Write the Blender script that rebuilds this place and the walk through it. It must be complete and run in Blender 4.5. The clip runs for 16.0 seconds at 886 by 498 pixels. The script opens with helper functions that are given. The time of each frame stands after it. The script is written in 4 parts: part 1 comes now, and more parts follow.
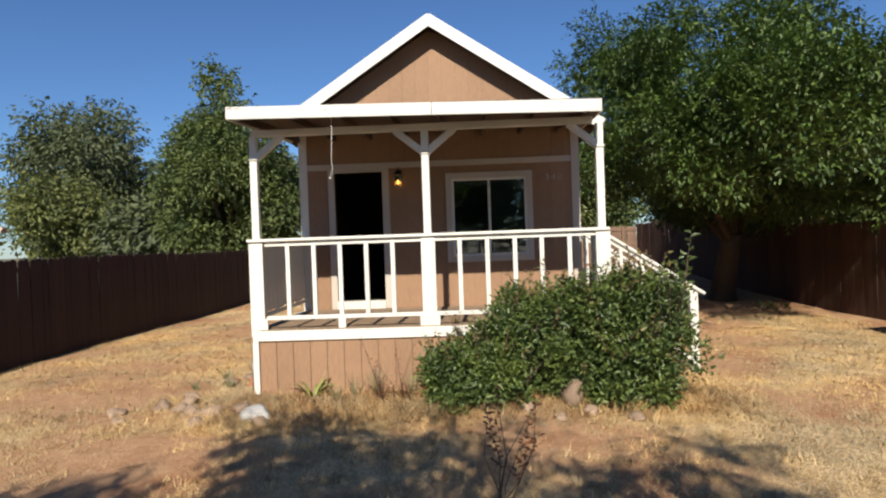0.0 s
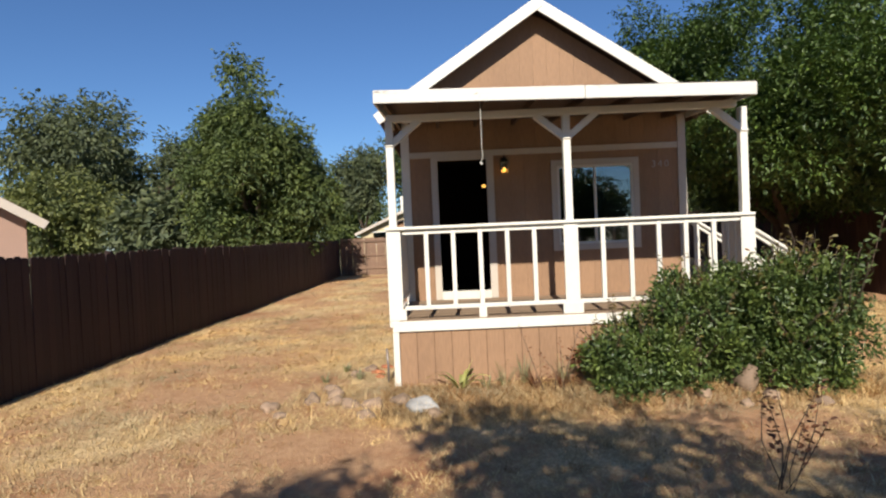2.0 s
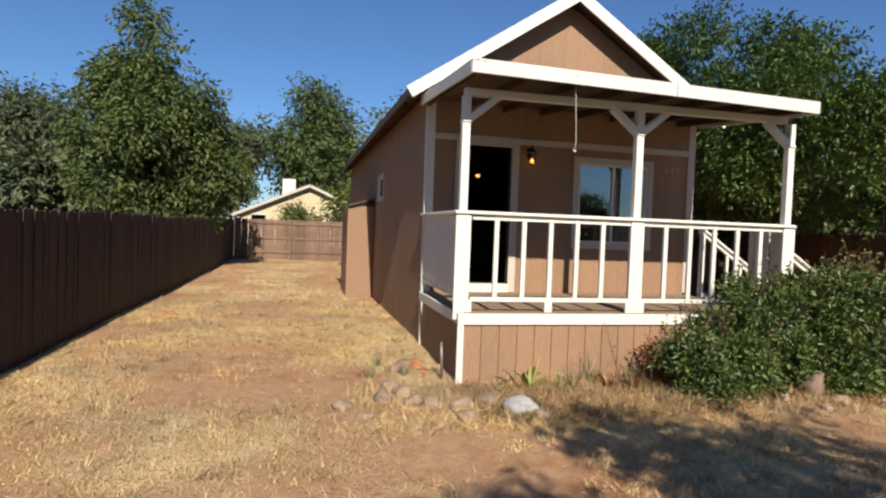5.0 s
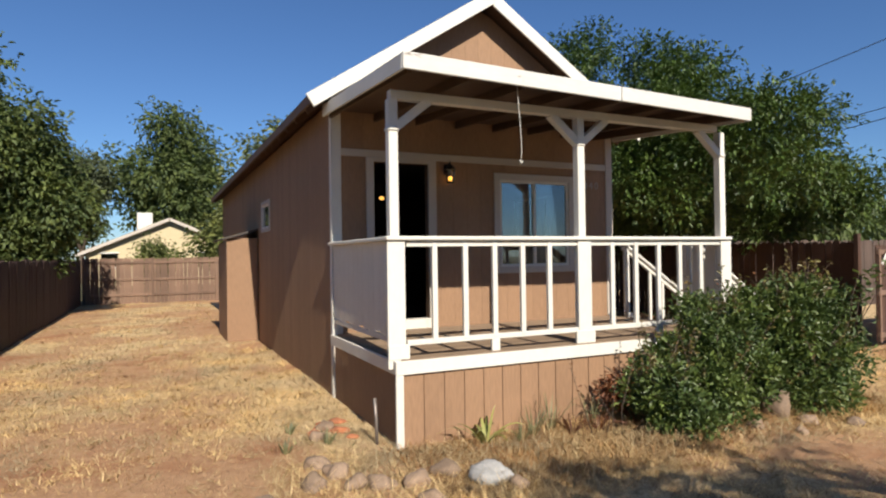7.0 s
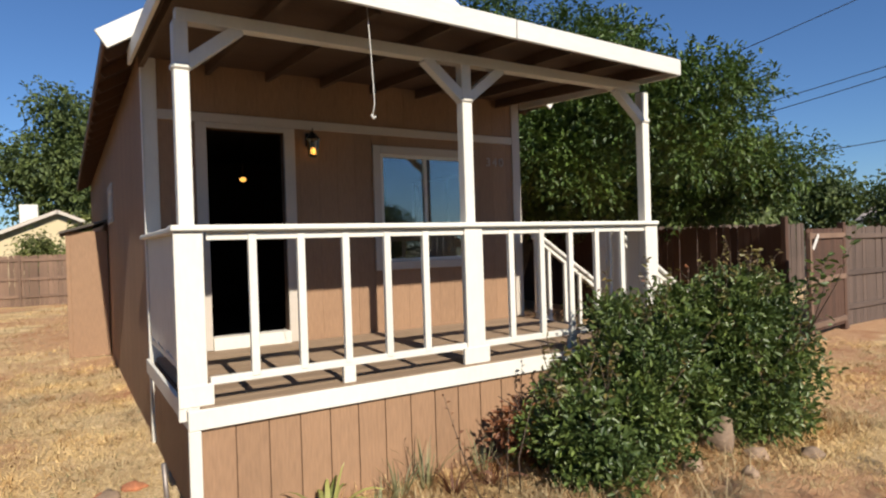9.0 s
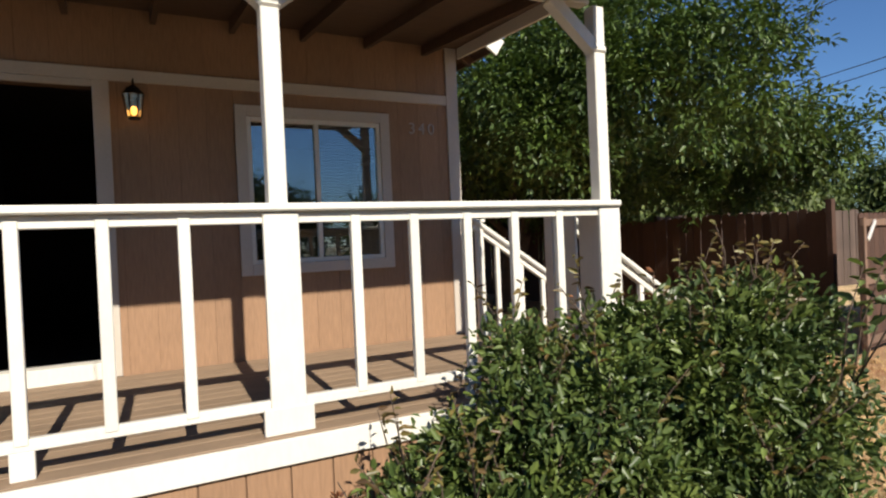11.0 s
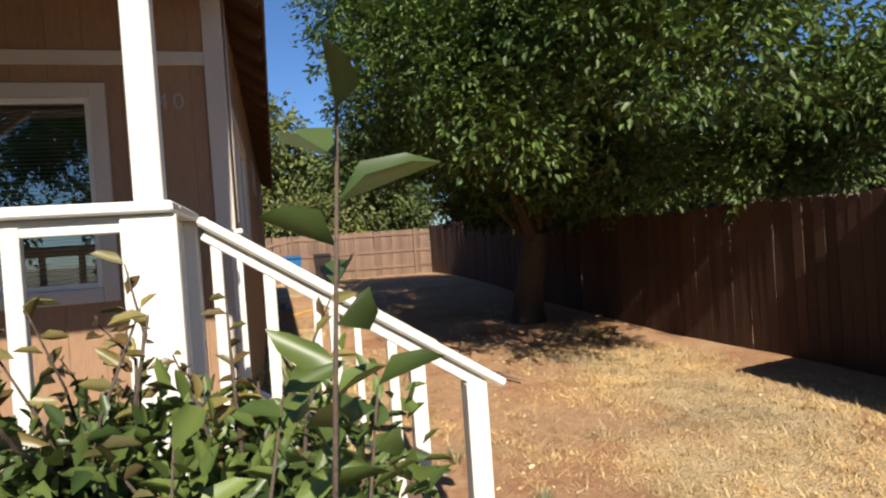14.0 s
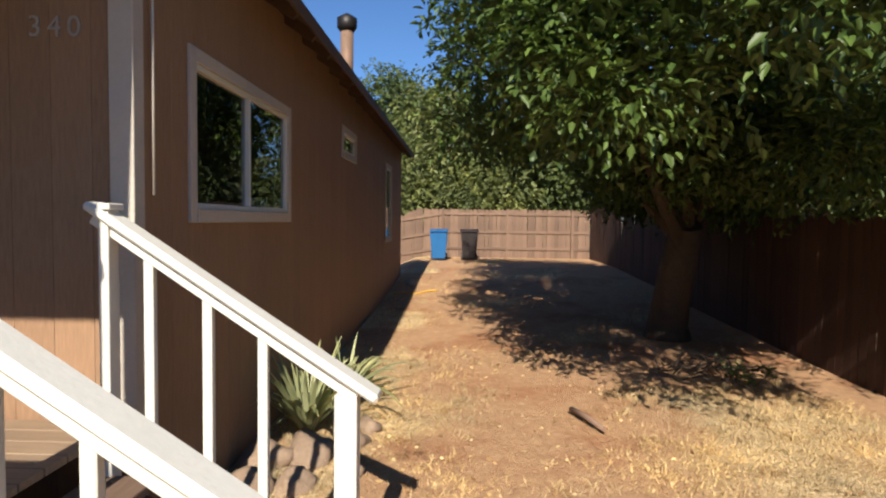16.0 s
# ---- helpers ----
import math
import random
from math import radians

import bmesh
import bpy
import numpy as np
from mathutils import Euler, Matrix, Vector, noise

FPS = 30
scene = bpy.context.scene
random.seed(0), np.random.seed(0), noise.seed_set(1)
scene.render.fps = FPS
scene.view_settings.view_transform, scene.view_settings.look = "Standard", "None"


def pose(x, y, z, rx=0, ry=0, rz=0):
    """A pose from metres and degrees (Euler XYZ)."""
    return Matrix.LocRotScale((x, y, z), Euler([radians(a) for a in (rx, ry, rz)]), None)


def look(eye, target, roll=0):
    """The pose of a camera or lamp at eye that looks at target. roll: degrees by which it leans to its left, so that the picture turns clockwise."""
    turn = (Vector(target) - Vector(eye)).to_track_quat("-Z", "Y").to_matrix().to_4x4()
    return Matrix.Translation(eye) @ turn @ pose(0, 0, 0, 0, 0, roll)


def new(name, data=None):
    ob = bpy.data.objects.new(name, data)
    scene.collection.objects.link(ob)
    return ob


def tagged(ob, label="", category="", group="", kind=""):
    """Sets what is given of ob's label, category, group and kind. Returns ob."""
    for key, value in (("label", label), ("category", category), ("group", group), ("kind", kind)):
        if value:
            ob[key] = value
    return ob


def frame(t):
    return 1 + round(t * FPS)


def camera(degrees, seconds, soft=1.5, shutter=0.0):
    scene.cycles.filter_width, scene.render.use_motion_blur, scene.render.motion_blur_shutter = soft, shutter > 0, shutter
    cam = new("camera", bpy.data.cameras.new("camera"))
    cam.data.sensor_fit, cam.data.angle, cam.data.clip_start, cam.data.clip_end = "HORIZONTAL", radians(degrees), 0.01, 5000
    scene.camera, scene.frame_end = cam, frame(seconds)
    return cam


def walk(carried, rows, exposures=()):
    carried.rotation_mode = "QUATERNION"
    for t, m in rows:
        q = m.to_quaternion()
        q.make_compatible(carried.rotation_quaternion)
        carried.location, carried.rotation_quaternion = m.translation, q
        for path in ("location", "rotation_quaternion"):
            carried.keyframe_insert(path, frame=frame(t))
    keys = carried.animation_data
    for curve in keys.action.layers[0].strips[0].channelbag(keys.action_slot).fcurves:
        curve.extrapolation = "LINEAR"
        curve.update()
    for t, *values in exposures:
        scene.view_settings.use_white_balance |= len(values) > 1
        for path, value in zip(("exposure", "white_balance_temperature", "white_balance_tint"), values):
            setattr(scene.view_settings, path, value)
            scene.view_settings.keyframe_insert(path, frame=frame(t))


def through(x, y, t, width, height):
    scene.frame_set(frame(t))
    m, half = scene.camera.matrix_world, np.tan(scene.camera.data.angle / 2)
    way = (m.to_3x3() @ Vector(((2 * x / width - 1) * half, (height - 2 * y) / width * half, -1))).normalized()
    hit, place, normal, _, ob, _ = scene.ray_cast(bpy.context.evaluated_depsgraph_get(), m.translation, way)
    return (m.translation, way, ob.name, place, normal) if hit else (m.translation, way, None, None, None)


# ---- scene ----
cam = camera(72.0, 16.0, soft=2.2)
ROWS = [
    (0.0, (0.391, -0.279, 1.761), (0.314, 1.72, 1.739), -2.0),
    (0.5, (-0.06, -0.268, 1.767), (-0.18, 1.727, 1.705), -3.0),
    (1.0, (-0.542, -0.237, 1.757), (-0.648, 1.758, 1.664), -2.5),
    (1.5, (-1.004, -0.221, 1.732), (-1.052, 1.778, 1.671), -3.4),
    (2.0, (-1.537, -0.175, 1.758), (-1.55, 1.824, 1.713), -2.5),
    (2.5, (-1.973, -0.189, 1.756), (-1.949, 1.81, 1.706), 0.6),
    (3.0, (-2.388, -0.178, 1.761), (-2.324, 1.82, 1.698), 1.2),
    (5.5, (-4.132, 0.965, 1.658), (-3.549, 2.877, 1.604), 2.4),
    (6.0, (-4.237, 1.27, 1.672), (-3.555, 3.15, 1.665), 2.1),
    (6.5, (-4.215, 1.6, 1.674), (-3.464, 3.454, 1.698), 0.4),
    (7.0, (-4.118, 1.918, 1.686), (-3.262, 3.725, 1.711), -0.8),
    (7.5, (-3.799, 2.239, 1.72), (-2.826, 3.987, 1.711), 0.7),
    (8.0, (-3.49, 2.553, 1.72), (-2.41, 4.236, 1.689), -1.1),
    (8.5, (-3.198, 2.848, 1.734), (-2.113, 4.529, 1.717), -2.1),
    (9.0, (-2.798, 3.079, 1.708), (-1.745, 4.779, 1.694), -1.8),
    (9.5, (-2.339, 3.275, 1.677), (-1.261, 4.959, 1.647), -2.1),
    (12.0, (0.249, 4.462, 1.66), (1.099, 6.272, 1.671), -2.9),
    (12.5, (0.751, 4.51, 1.677), (1.632, 6.303, 1.752), -3.8),
    (13.0, (1.443, 4.571, 1.614), (2.43, 6.31, 1.634), -1.8),
    (13.5, (1.927, 4.739, 1.679), (2.744, 6.564, 1.654), -1.4),
    (14.0, (2.403, 4.881, 1.685), (2.931, 6.81, 1.656), -4.0),
    (14.5, (2.864, 5.182, 1.747), (3.126, 7.164, 1.696), -2.4),
    (15.0, (3.236, 5.485, 1.757), (3.306, 7.482, 1.686), -1.3),
    (15.5, (3.541, 5.807, 1.763), (3.609, 7.804, 1.674), 0.2),
    (16.0, (3.767, 6.21, 1.786), (3.703, 8.207, 1.693), 0.7),
]
walk(cam, [(t, look(eye, target, roll)) for t, eye, target, roll in ROWS], [(0.0, 0.71), (9.5, 0.67), (13.0, 0.88), (16.0, 0.99)])

# ---- world and sun ----
SUN = Vector((-0.06, -1.0, 0.738)).normalized()
world = bpy.data.worlds.new("world")
scene.world = world
world.use_nodes = True
sky = world.node_tree.nodes.new("ShaderNodeTexSky")
sky.sky_type, sky.sun_disc = "NISHITA", False
sky.sun_elevation, sky.sun_rotation = math.asin(SUN.z), math.atan2(SUN.x, SUN.y)
sky.air_density, sky.dust_density, sky.ozone_density = 1.0, 0.05, 6.0
deep = world.node_tree.nodes.new("ShaderNodeMix")
deep.data_type, deep.blend_type = "RGBA", "MULTIPLY"
deep.inputs[0].default_value, deep.inputs[7].default_value = 1.0, (0.82, 0.98, 1.17, 1)
world.node_tree.links.new(sky.outputs[0], deep.inputs[6])
world.node_tree.links.new(deep.outputs[2], world.node_tree.nodes["Background"].inputs[0])
world.node_tree.nodes["Background"].inputs[1].default_value = 0.055
sun = new("sun", bpy.data.lights.new("sun", "SUN"))
sun.data.energy, sun.data.angle, sun.data.color = 4.9, radians(0.55), (1.0, 0.915, 0.79)
sun.matrix_world = look(SUN * 60, (0, 0, 0))

# ---- helpers of this scene ----
def part(name, bm, material, parent=None, label=""):
    me = bpy.data.meshes.new(name)
    bm.to_mesh(me)
    bm.free()
    me.materials.append(material)
    ob = new(name, me)
    if parent:
        ob.parent = parent
    return tagged(ob, label) if label else ob


def piece(name, me, parent, m=None):
    ob = new(name, me)
    ob.parent = parent
    if m is not None:
        ob.matrix_basis = m
    return ob


def thing(name, label, category, group="", kind=""):
    return tagged(new(name), label, category, group, kind)


def box(bm, x0, x1, y0, y1, z0, z1, bev=0.0):
    m = Matrix.LocRotScale(((x0 + x1) / 2, (y0 + y1) / 2, (z0 + z1) / 2), None, (abs(x1 - x0), abs(y1 - y0), abs(z1 - z0)))
    r = bmesh.ops.create_cube(bm, size=1, matrix=m)
    if bev:
        edges = list({e for v in r["verts"] for e in v.link_edges})
        bmesh.ops.bevel(bm, geom=edges, offset=bev, segments=1, affect="EDGES")
    return bm


def boxed(x0, x1, y0, y1, z0, z1, bev=0.004):
    return box(bmesh.new(), x0, x1, y0, y1, z0, z1, bev)


def beam(p, q, w, d, bev=0.004, up=(0, 0, 1)):
    """A squared timber from p to q, w wide across and d deep towards up."""
    p, q = Vector(p), Vector(q)
    along = (q - p).normalized()
    side = along.cross(Vector(up)).normalized()
    top = side.cross(along)
    bm = boxed(-w / 2, w / 2, -(q - p).length / 2, (q - p).length / 2, -d / 2, d / 2, bev)
    m = Matrix((side, along, top)).transposed().to_4x4()
    m.translation = (p + q) / 2
    bmesh.ops.transform(bm, matrix=m, verts=bm.verts)
    return bm


def tube(bm, pts, radii, seg=8):
    """A tapered tube along pts."""
    rings = []
    for i, p in enumerate(pts):
        p = Vector(p)
        d = (Vector(pts[min(i + 1, len(pts) - 1)]) - Vector(pts[max(i - 1, 0)])).normalized()
        a = d.cross(Vector((0.31, 0.87, 0.22))).normalized()
        b = d.cross(a)
        rings.append([bm.verts.new(p + (a * math.cos(k * 2 * math.pi / seg) + b * math.sin(k * 2 * math.pi / seg)) * radii[i]) for k in range(seg)])
    for r, s in zip(rings, rings[1:]):
        for k in range(seg):
            bm.faces.new((r[k], r[(k + 1) % seg], s[(k + 1) % seg], s[k])).smooth = True
    bm.faces.new(rings[0][::-1])
    bm.faces.new(rings[-1])
    return bm


def fast_mesh(name, verts, faces, material):
    """A mesh from arrays: verts (n,3), faces (m,3)."""
    me = bpy.data.meshes.new(name)
    me.vertices.add(len(verts))
    me.vertices.foreach_set("co", np.asarray(verts, np.float32).ravel())
    me.loops.add(faces.size)
    me.loops.foreach_set("vertex_index", faces.astype(np.int32).ravel())
    me.polygons.add(len(faces))
    me.polygons.foreach_set("loop_start", np.arange(0, faces.size, 3, dtype=np.int32))
    me.update(calc_edges=True)
    me.validate()
    me.materials.append(material)
    return me


def leaves_mesh(name, centres, dirs, sizes, material, rng, wide=0.45, fold=0.25, flat=1.2):
    """Folded leaves at the centres, pointing along dirs."""
    n = len(centres)
    d = dirs / (np.linalg.norm(dirs, axis=1, keepdims=True) + 1e-9)
    r = rng.normal(size=(n, 3)) + np.array((0, 0, flat))
    side = np.cross(d, r)
    side /= np.linalg.norm(side, axis=1, keepdims=True) + 1e-9
    up = np.cross(side, d)
    s = sizes[:, None]
    v = np.empty((n, 6, 3))
    v[:, 0] = centres
    v[:, 1] = centres + d * s * 0.35 + side * s * wide * 0.5 + up * s * fold * 0.5
    v[:, 2] = centres + d * s * 0.75 + side * s * wide * 0.35 + up * s * fold * 0.2
    v[:, 3] = centres + d * s - up * s * 0.12
    v[:, 4] = centres + d * s * 0.75 - side * s * wide * 0.35 + up * s * fold * 0.2
    v[:, 5] = centres + d * s * 0.35 - side * s * wide * 0.5 + up * s * fold * 0.5
    f = np.array(((0, 1, 2), (0, 2, 3), (0, 3, 4), (0, 4, 5)))
    faces = (np.arange(n)[:, None, None] * 6 + f[None]).reshape(-1, 3)
    return fast_mesh(name, v.reshape(-1, 3), faces, material)


# ---- materials ----
def nodes_of(name):
    m = bpy.data.materials.new(name)
    m.use_nodes = True
    nt = m.node_tree
    return m, nt, nt.nodes["Principled BSDF"]


def noise_node(nt, scale, detail=6.0, stretch=None, rough=0.6):
    tc = nt.nodes.new("ShaderNodeTexCoord")
    mp = nt.nodes.new("ShaderNodeMapping")
    n = nt.nodes.new("ShaderNodeTexNoise")
    nt.links.new(tc.outputs["Object"], mp.inputs["Vector"])
    nt.links.new(mp.outputs["Vector"], n.inputs["Vector"])
    if stretch:
        mp.inputs["Scale"].default_value = stretch
    n.inputs["Scale"].default_value, n.inputs["Detail"].default_value, n.inputs["Roughness"].default_value = scale, detail, rough
    return n.outputs["Fac"]


def ramp(nt, fac, stops):
    r = nt.nodes.new("ShaderNodeValToRGB")
    while len(r.color_ramp.elements) < len(stops):
        r.color_ramp.elements.new(0.5)
    for e, (p, c) in zip(r.color_ramp.elements, stops):
        e.position, e.color = p, (*c, 1)
    nt.links.new(fac, r.inputs["Fac"])
    return r.outputs["Color"]


def mix(nt, a, b, fac, mode="MIX"):
    n = nt.nodes.new("ShaderNodeMix")
    n.data_type, n.blend_type = "RGBA", mode
    for sock, v in ((n.inputs[0], fac), (n.inputs[6], a), (n.inputs[7], b)):
        if isinstance(v, (int, float)):
            sock.default_value = v
        elif isinstance(v, tuple):
            sock.default_value = (*v, 1)
        else:
            nt.links.new(v, sock)
    return n.outputs[2]


def shade(c, k):
    return tuple(min(1.0, x * k) for x in c)


def surface(name, col, rough=0.8, var=0.18, scale=3.0, fine=60.0, bump=0.25, stretch=None, rand=0.0, wear=None, wear_at=0.66, metal=0.0, depth=0.01, grain=0.6):
    """Paint, wood, earth: two scales of variation, relief, a tone of its own for each piece, and worn spots."""
    m, nt, b = nodes_of(name)
    big, small = noise_node(nt, scale), noise_node(nt, fine, 8.0, stretch)
    c = ramp(nt, big, ((0.25, shade(col, 1 - var)), (0.75, shade(col, 1 + var))))
    c = mix(nt, c, ramp(nt, small, ((0.3, (0.72, 0.72, 0.72)), (0.7, (1.15, 1.15, 1.15)))), grain, "MULTIPLY")
    if rand:
        oi = nt.nodes.new("ShaderNodeObjectInfo")
        c = mix(nt, c, ramp(nt, oi.outputs["Random"], ((0.0, (1 - rand,) * 3), (1.0, (1 + rand,) * 3))), 1.0, "MULTIPLY")
    if wear:
        w = ramp(nt, noise_node(nt, scale * 4, 10.0, stretch, 0.7), ((wear_at, (0, 0, 0)), (wear_at + 0.04, (1, 1, 1))))
        c = mix(nt, c, wear, w)
    nt.links.new(c, b.inputs["Base Color"])
    b.inputs["Roughness"].default_value, b.inputs["Metallic"].default_value = rough, metal
    bp = nt.nodes.new("ShaderNodeBump")
    bp.inputs["Strength"].default_value, bp.inputs["Distance"].default_value = bump, depth
    nt.links.new(small, bp.inputs["Height"])
    nt.links.new(bp.outputs["Normal"], b.inputs["Normal"])
    return m


def leaf_material(name, dark, light, rough=0.45, through=0.3, clump=0.9):
    m, nt, b = nodes_of(name)
    geo = nt.nodes.new("ShaderNodeNewGeometry")
    c = ramp(nt, geo.outputs["Random Per Island"], ((0.0, dark), (0.7, light), (1.0, shade(light, 1.35))))
    # broad noise puts sunlit yellowish and dim bluish clumps into the leaf colour
    c = mix(nt, c, ramp(nt, noise_node(nt, clump, 3.0), ((0.35, (0.7, 0.75, 0.8)), (0.65, (1.35, 1.25, 1.0)))), 1.0, "MULTIPLY")
    nt.links.new(c, b.inputs["Base Color"])
    b.inputs["Roughness"].default_value = rough
    tr = nt.nodes.new("ShaderNodeBsdfTranslucent")
    nt.links.new(mix(nt, c, (0.9, 1.0, 0.35), 0.35, "MULTIPLY"), tr.inputs["Color"])
    ms = nt.nodes.new("ShaderNodeMixShader")
    ms.inputs[0].default_value = through
    nt.links.new(b.outputs[0], ms.inputs[1])
    nt.links.new(tr.outputs[0], ms.inputs[2])
    nt.links.new(ms.outputs[0], nt.nodes["Material Output"].inputs["Surface"])
    return m


def glass_material(name, tint=(0.75, 0.8, 0.8), gloss=0.1):
    m, nt, b = nodes_of(name)
    tr, gl, ms = nt.nodes.new("ShaderNodeBsdfTransparent"), nt.nodes.new("ShaderNodeBsdfGlossy"), nt.nodes.new("ShaderNodeMixShader")
    tr.inputs["Color"].default_value = (*tint, 1)
    gl.inputs["Roughness"].default_value = 0.01
    fr = nt.nodes.new("ShaderNodeFresnel")
    fr.inputs["IOR"].default_value = 1.7
    ad = nt.nodes.new("ShaderNodeMath")
    ad.inputs[1].default_value = gloss
    ad.use_clamp = True
    nt.links.new(fr.outputs[0], ad.inputs[0])
    nt.links.new(ad.outputs[0], ms.inputs[0])
    nt.links.new(tr.outputs[0], ms.inputs[1])
    nt.links.new(gl.outputs[0], ms.inputs[2])
    nt.links.new(ms.outputs[0], nt.nodes["Material Output"].inputs["Surface"])
    return m


def lamp_material(name, col, strength):
    m, nt, b = nodes_of(name)
    b.inputs["Emission Color"].default_value, b.inputs["Emission Strength"].default_value = (*col, 1), strength
    b.inputs["Base Color"].default_value = (*col, 1)
    return m


WHITE = surface("white_paint", (0.600, 0.580, 0.520), 0.55, 0.05, 2.0, 40, 0.15, (1, 1, 0.3), 0.03, (0.336, 0.288, 0.232), 0.78, grain=0.15)
WHITE_OLD = surface("worn_white_paint", (0.540, 0.525, 0.490), 0.6, 0.06, 1.3, 30, 0.2, (0.3, 1, 1), 0.0, (0.16, 0.12, 0.09), 0.61, grain=0.2)
TAN = surface("tan_siding_paint", (0.262, 0.154, 0.087), 0.75, 0.07, 1.2, 70, 0.3, (1, 1, 0.12), 0.06, (0.218, 0.122, 0.064), 0.7)
TRIM = surface("pale_trim_paint", (0.446, 0.396, 0.338), 0.65, 0.06, 2.0, 40, 0.15, grain=0.2)
DARKWOOD = surface("brown_eave_paint", (0.102, 0.054, 0.029), 0.7, 0.12, 2.0, 40, 0.3)
# brown plywood, set extra dark so the wall under it catches less bounce
PLY = surface("shaded_brown_plywood", (0.072, 0.040, 0.021), 0.8, 0.2, 1.0, 25, 0.2, (0.2, 1, 1))
DECKWOOD = surface("weathered_deck_board", (0.230, 0.160, 0.102), 0.8, 0.12, 2.0, 50, 0.35, (0.08, 1, 1), 0.14)
STEPWOOD = surface("brown_step_wood", (0.154, 0.096, 0.064), 0.8, 0.15, 2.0, 50, 0.35, (1, 0.1, 1), 0.1)
FENCE_L = surface("dark_brown_fence", (0.026, 0.010, 0.008), 0.75, 0.2, 1.5, 45, 0.4, (1, 1, 0.08), 0.25)
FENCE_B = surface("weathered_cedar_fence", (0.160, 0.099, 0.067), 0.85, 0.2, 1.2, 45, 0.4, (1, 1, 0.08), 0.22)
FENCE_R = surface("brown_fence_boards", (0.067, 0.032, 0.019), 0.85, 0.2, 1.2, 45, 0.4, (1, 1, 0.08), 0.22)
FENCE_G = surface("grey_weathered_fence", (0.088, 0.060, 0.047), 0.85, 0.22, 1.2, 45, 0.4, (1, 1, 0.08), 0.25)
SHINGLE = surface("grey_brown_shingles", (0.077, 0.064, 0.054), 0.9, 0.2, 1.5, 120, 0.6)
# near-black that puts the unlit room's darkness into its surfaces
BLACK = surface("unlit_room_black", (0.024, 0.021, 0.019), 0.9, 0.1, 1, 20, 0.05)
GLASS = glass_material("window_glass")
BARK = surface("grey_brown_bark", (0.090, 0.064, 0.045), 0.95, 0.3, 4, 30, 0.9, (1, 1, 0.25), depth=0.03)
LEAF_R = leaf_material("mulberry_leaf", (0.034, 0.064, 0.014), (0.072, 0.118, 0.024), 0.5, 0.24)
LEAF_B = leaf_material("shrub_leaf", (0.044, 0.078, 0.022), (0.100, 0.142, 0.040), 0.42, 0.3, 3.0)
LEAF_F = leaf_material("far_leaf", (0.046, 0.074, 0.021), (0.088, 0.120, 0.034), 0.65)
LEAF_G = leaf_material("grey_green_leaf", (0.060, 0.080, 0.040), (0.094, 0.115, 0.058), 0.65)
STRAW = leaf_material("dry_grass_blade", (0.34, 0.22, 0.10), (0.56, 0.43, 0.25), 0.7, 0.2, 0.7)
LEAF_Y = leaf_material("pale_green_leaf", (0.070, 0.090, 0.026), (0.135, 0.155, 0.048), 0.6)
LEAF_P = leaf_material("purple_brown_leaf", (0.036, 0.022, 0.018), (0.065, 0.040, 0.029), 0.6)
LEAF_BR = leaf_material("brown_withered_leaf", (0.094, 0.036, 0.022), (0.187, 0.079, 0.040), 0.6)
STONE = surface("river_stone", (0.230, 0.160, 0.108), 0.85, 0.2, 3, 40, 0.4, rand=0.2)
PALESTONE = surface("pale_quartz_stone", (0.294, 0.288, 0.275), 0.8, 0.25, 5, 40, 0.4)
CREAM = surface("cream_house_paint", (0.525, 0.435, 0.270), 0.8, 0.05, 1, 30, 0.1)
PINK = surface("pink_stucco", (0.320, 0.211, 0.166), 0.9, 0.06, 1, 60, 0.2)
IRON = surface("black_iron", (0.016, 0.013, 0.012), 0.5, 0.1, 4, 40, 0.1, metal=0.4)
BULB = lamp_material("lit_amber_bulb", (1.0, 0.55, 0.16), 2.2)
AMBER = glass_material("amber_lamp_glass", (0.95, 0.75, 0.4), 0.05)
BLUE = surface("blue_plastic", (0.010, 0.102, 0.269), 0.45, 0.1, 3, 60, 0.05)
DARKBIN = surface("dark_plastic", (0.014, 0.009, 0.009), 0.5, 0.1, 3, 60, 0.05)
CORD = surface("white_cord", (0.448, 0.435, 0.397), 0.7, 0.05, 4, 60, 0.1)
STEEL = surface("galvanised_steel", (0.224, 0.192, 0.173), 0.5, 0.15, 6, 40, 0.2, metal=0.6)
WIRE = surface("black_wire", (0.013, 0.013, 0.014), 0.6, 0.1, 1, 10, 0.0)
BLIND = surface("grey_blind", (0.192, 0.186, 0.179), 0.7, 0.05, 3, 40, 0.05)
LILY = leaf_material("variegated_lily_leaf", (0.094, 0.115, 0.022), (0.302, 0.302, 0.101), 0.5)
WEED = leaf_material("grey_green_weed", (0.101, 0.115, 0.058), (0.216, 0.216, 0.115), 0.6)
LILY_G = leaf_material("pale_grey_green_strap_leaf", (0.14, 0.165, 0.075), (0.34, 0.35, 0.19), 0.5)
LEAF_T = leaf_material("reddish_young_leaf", (0.10, 0.055, 0.025), (0.17, 0.15, 0.055), 0.4, 0.35, 6.0)
CLAY = surface("red_clay", (0.34, 0.13, 0.06), 0.95, 0.2, 5, 40, 0.6)
BROWNGRASS = leaf_material("brown_dry_blade", (0.16, 0.085, 0.035), (0.30, 0.17, 0.075), 0.7, 0.2)

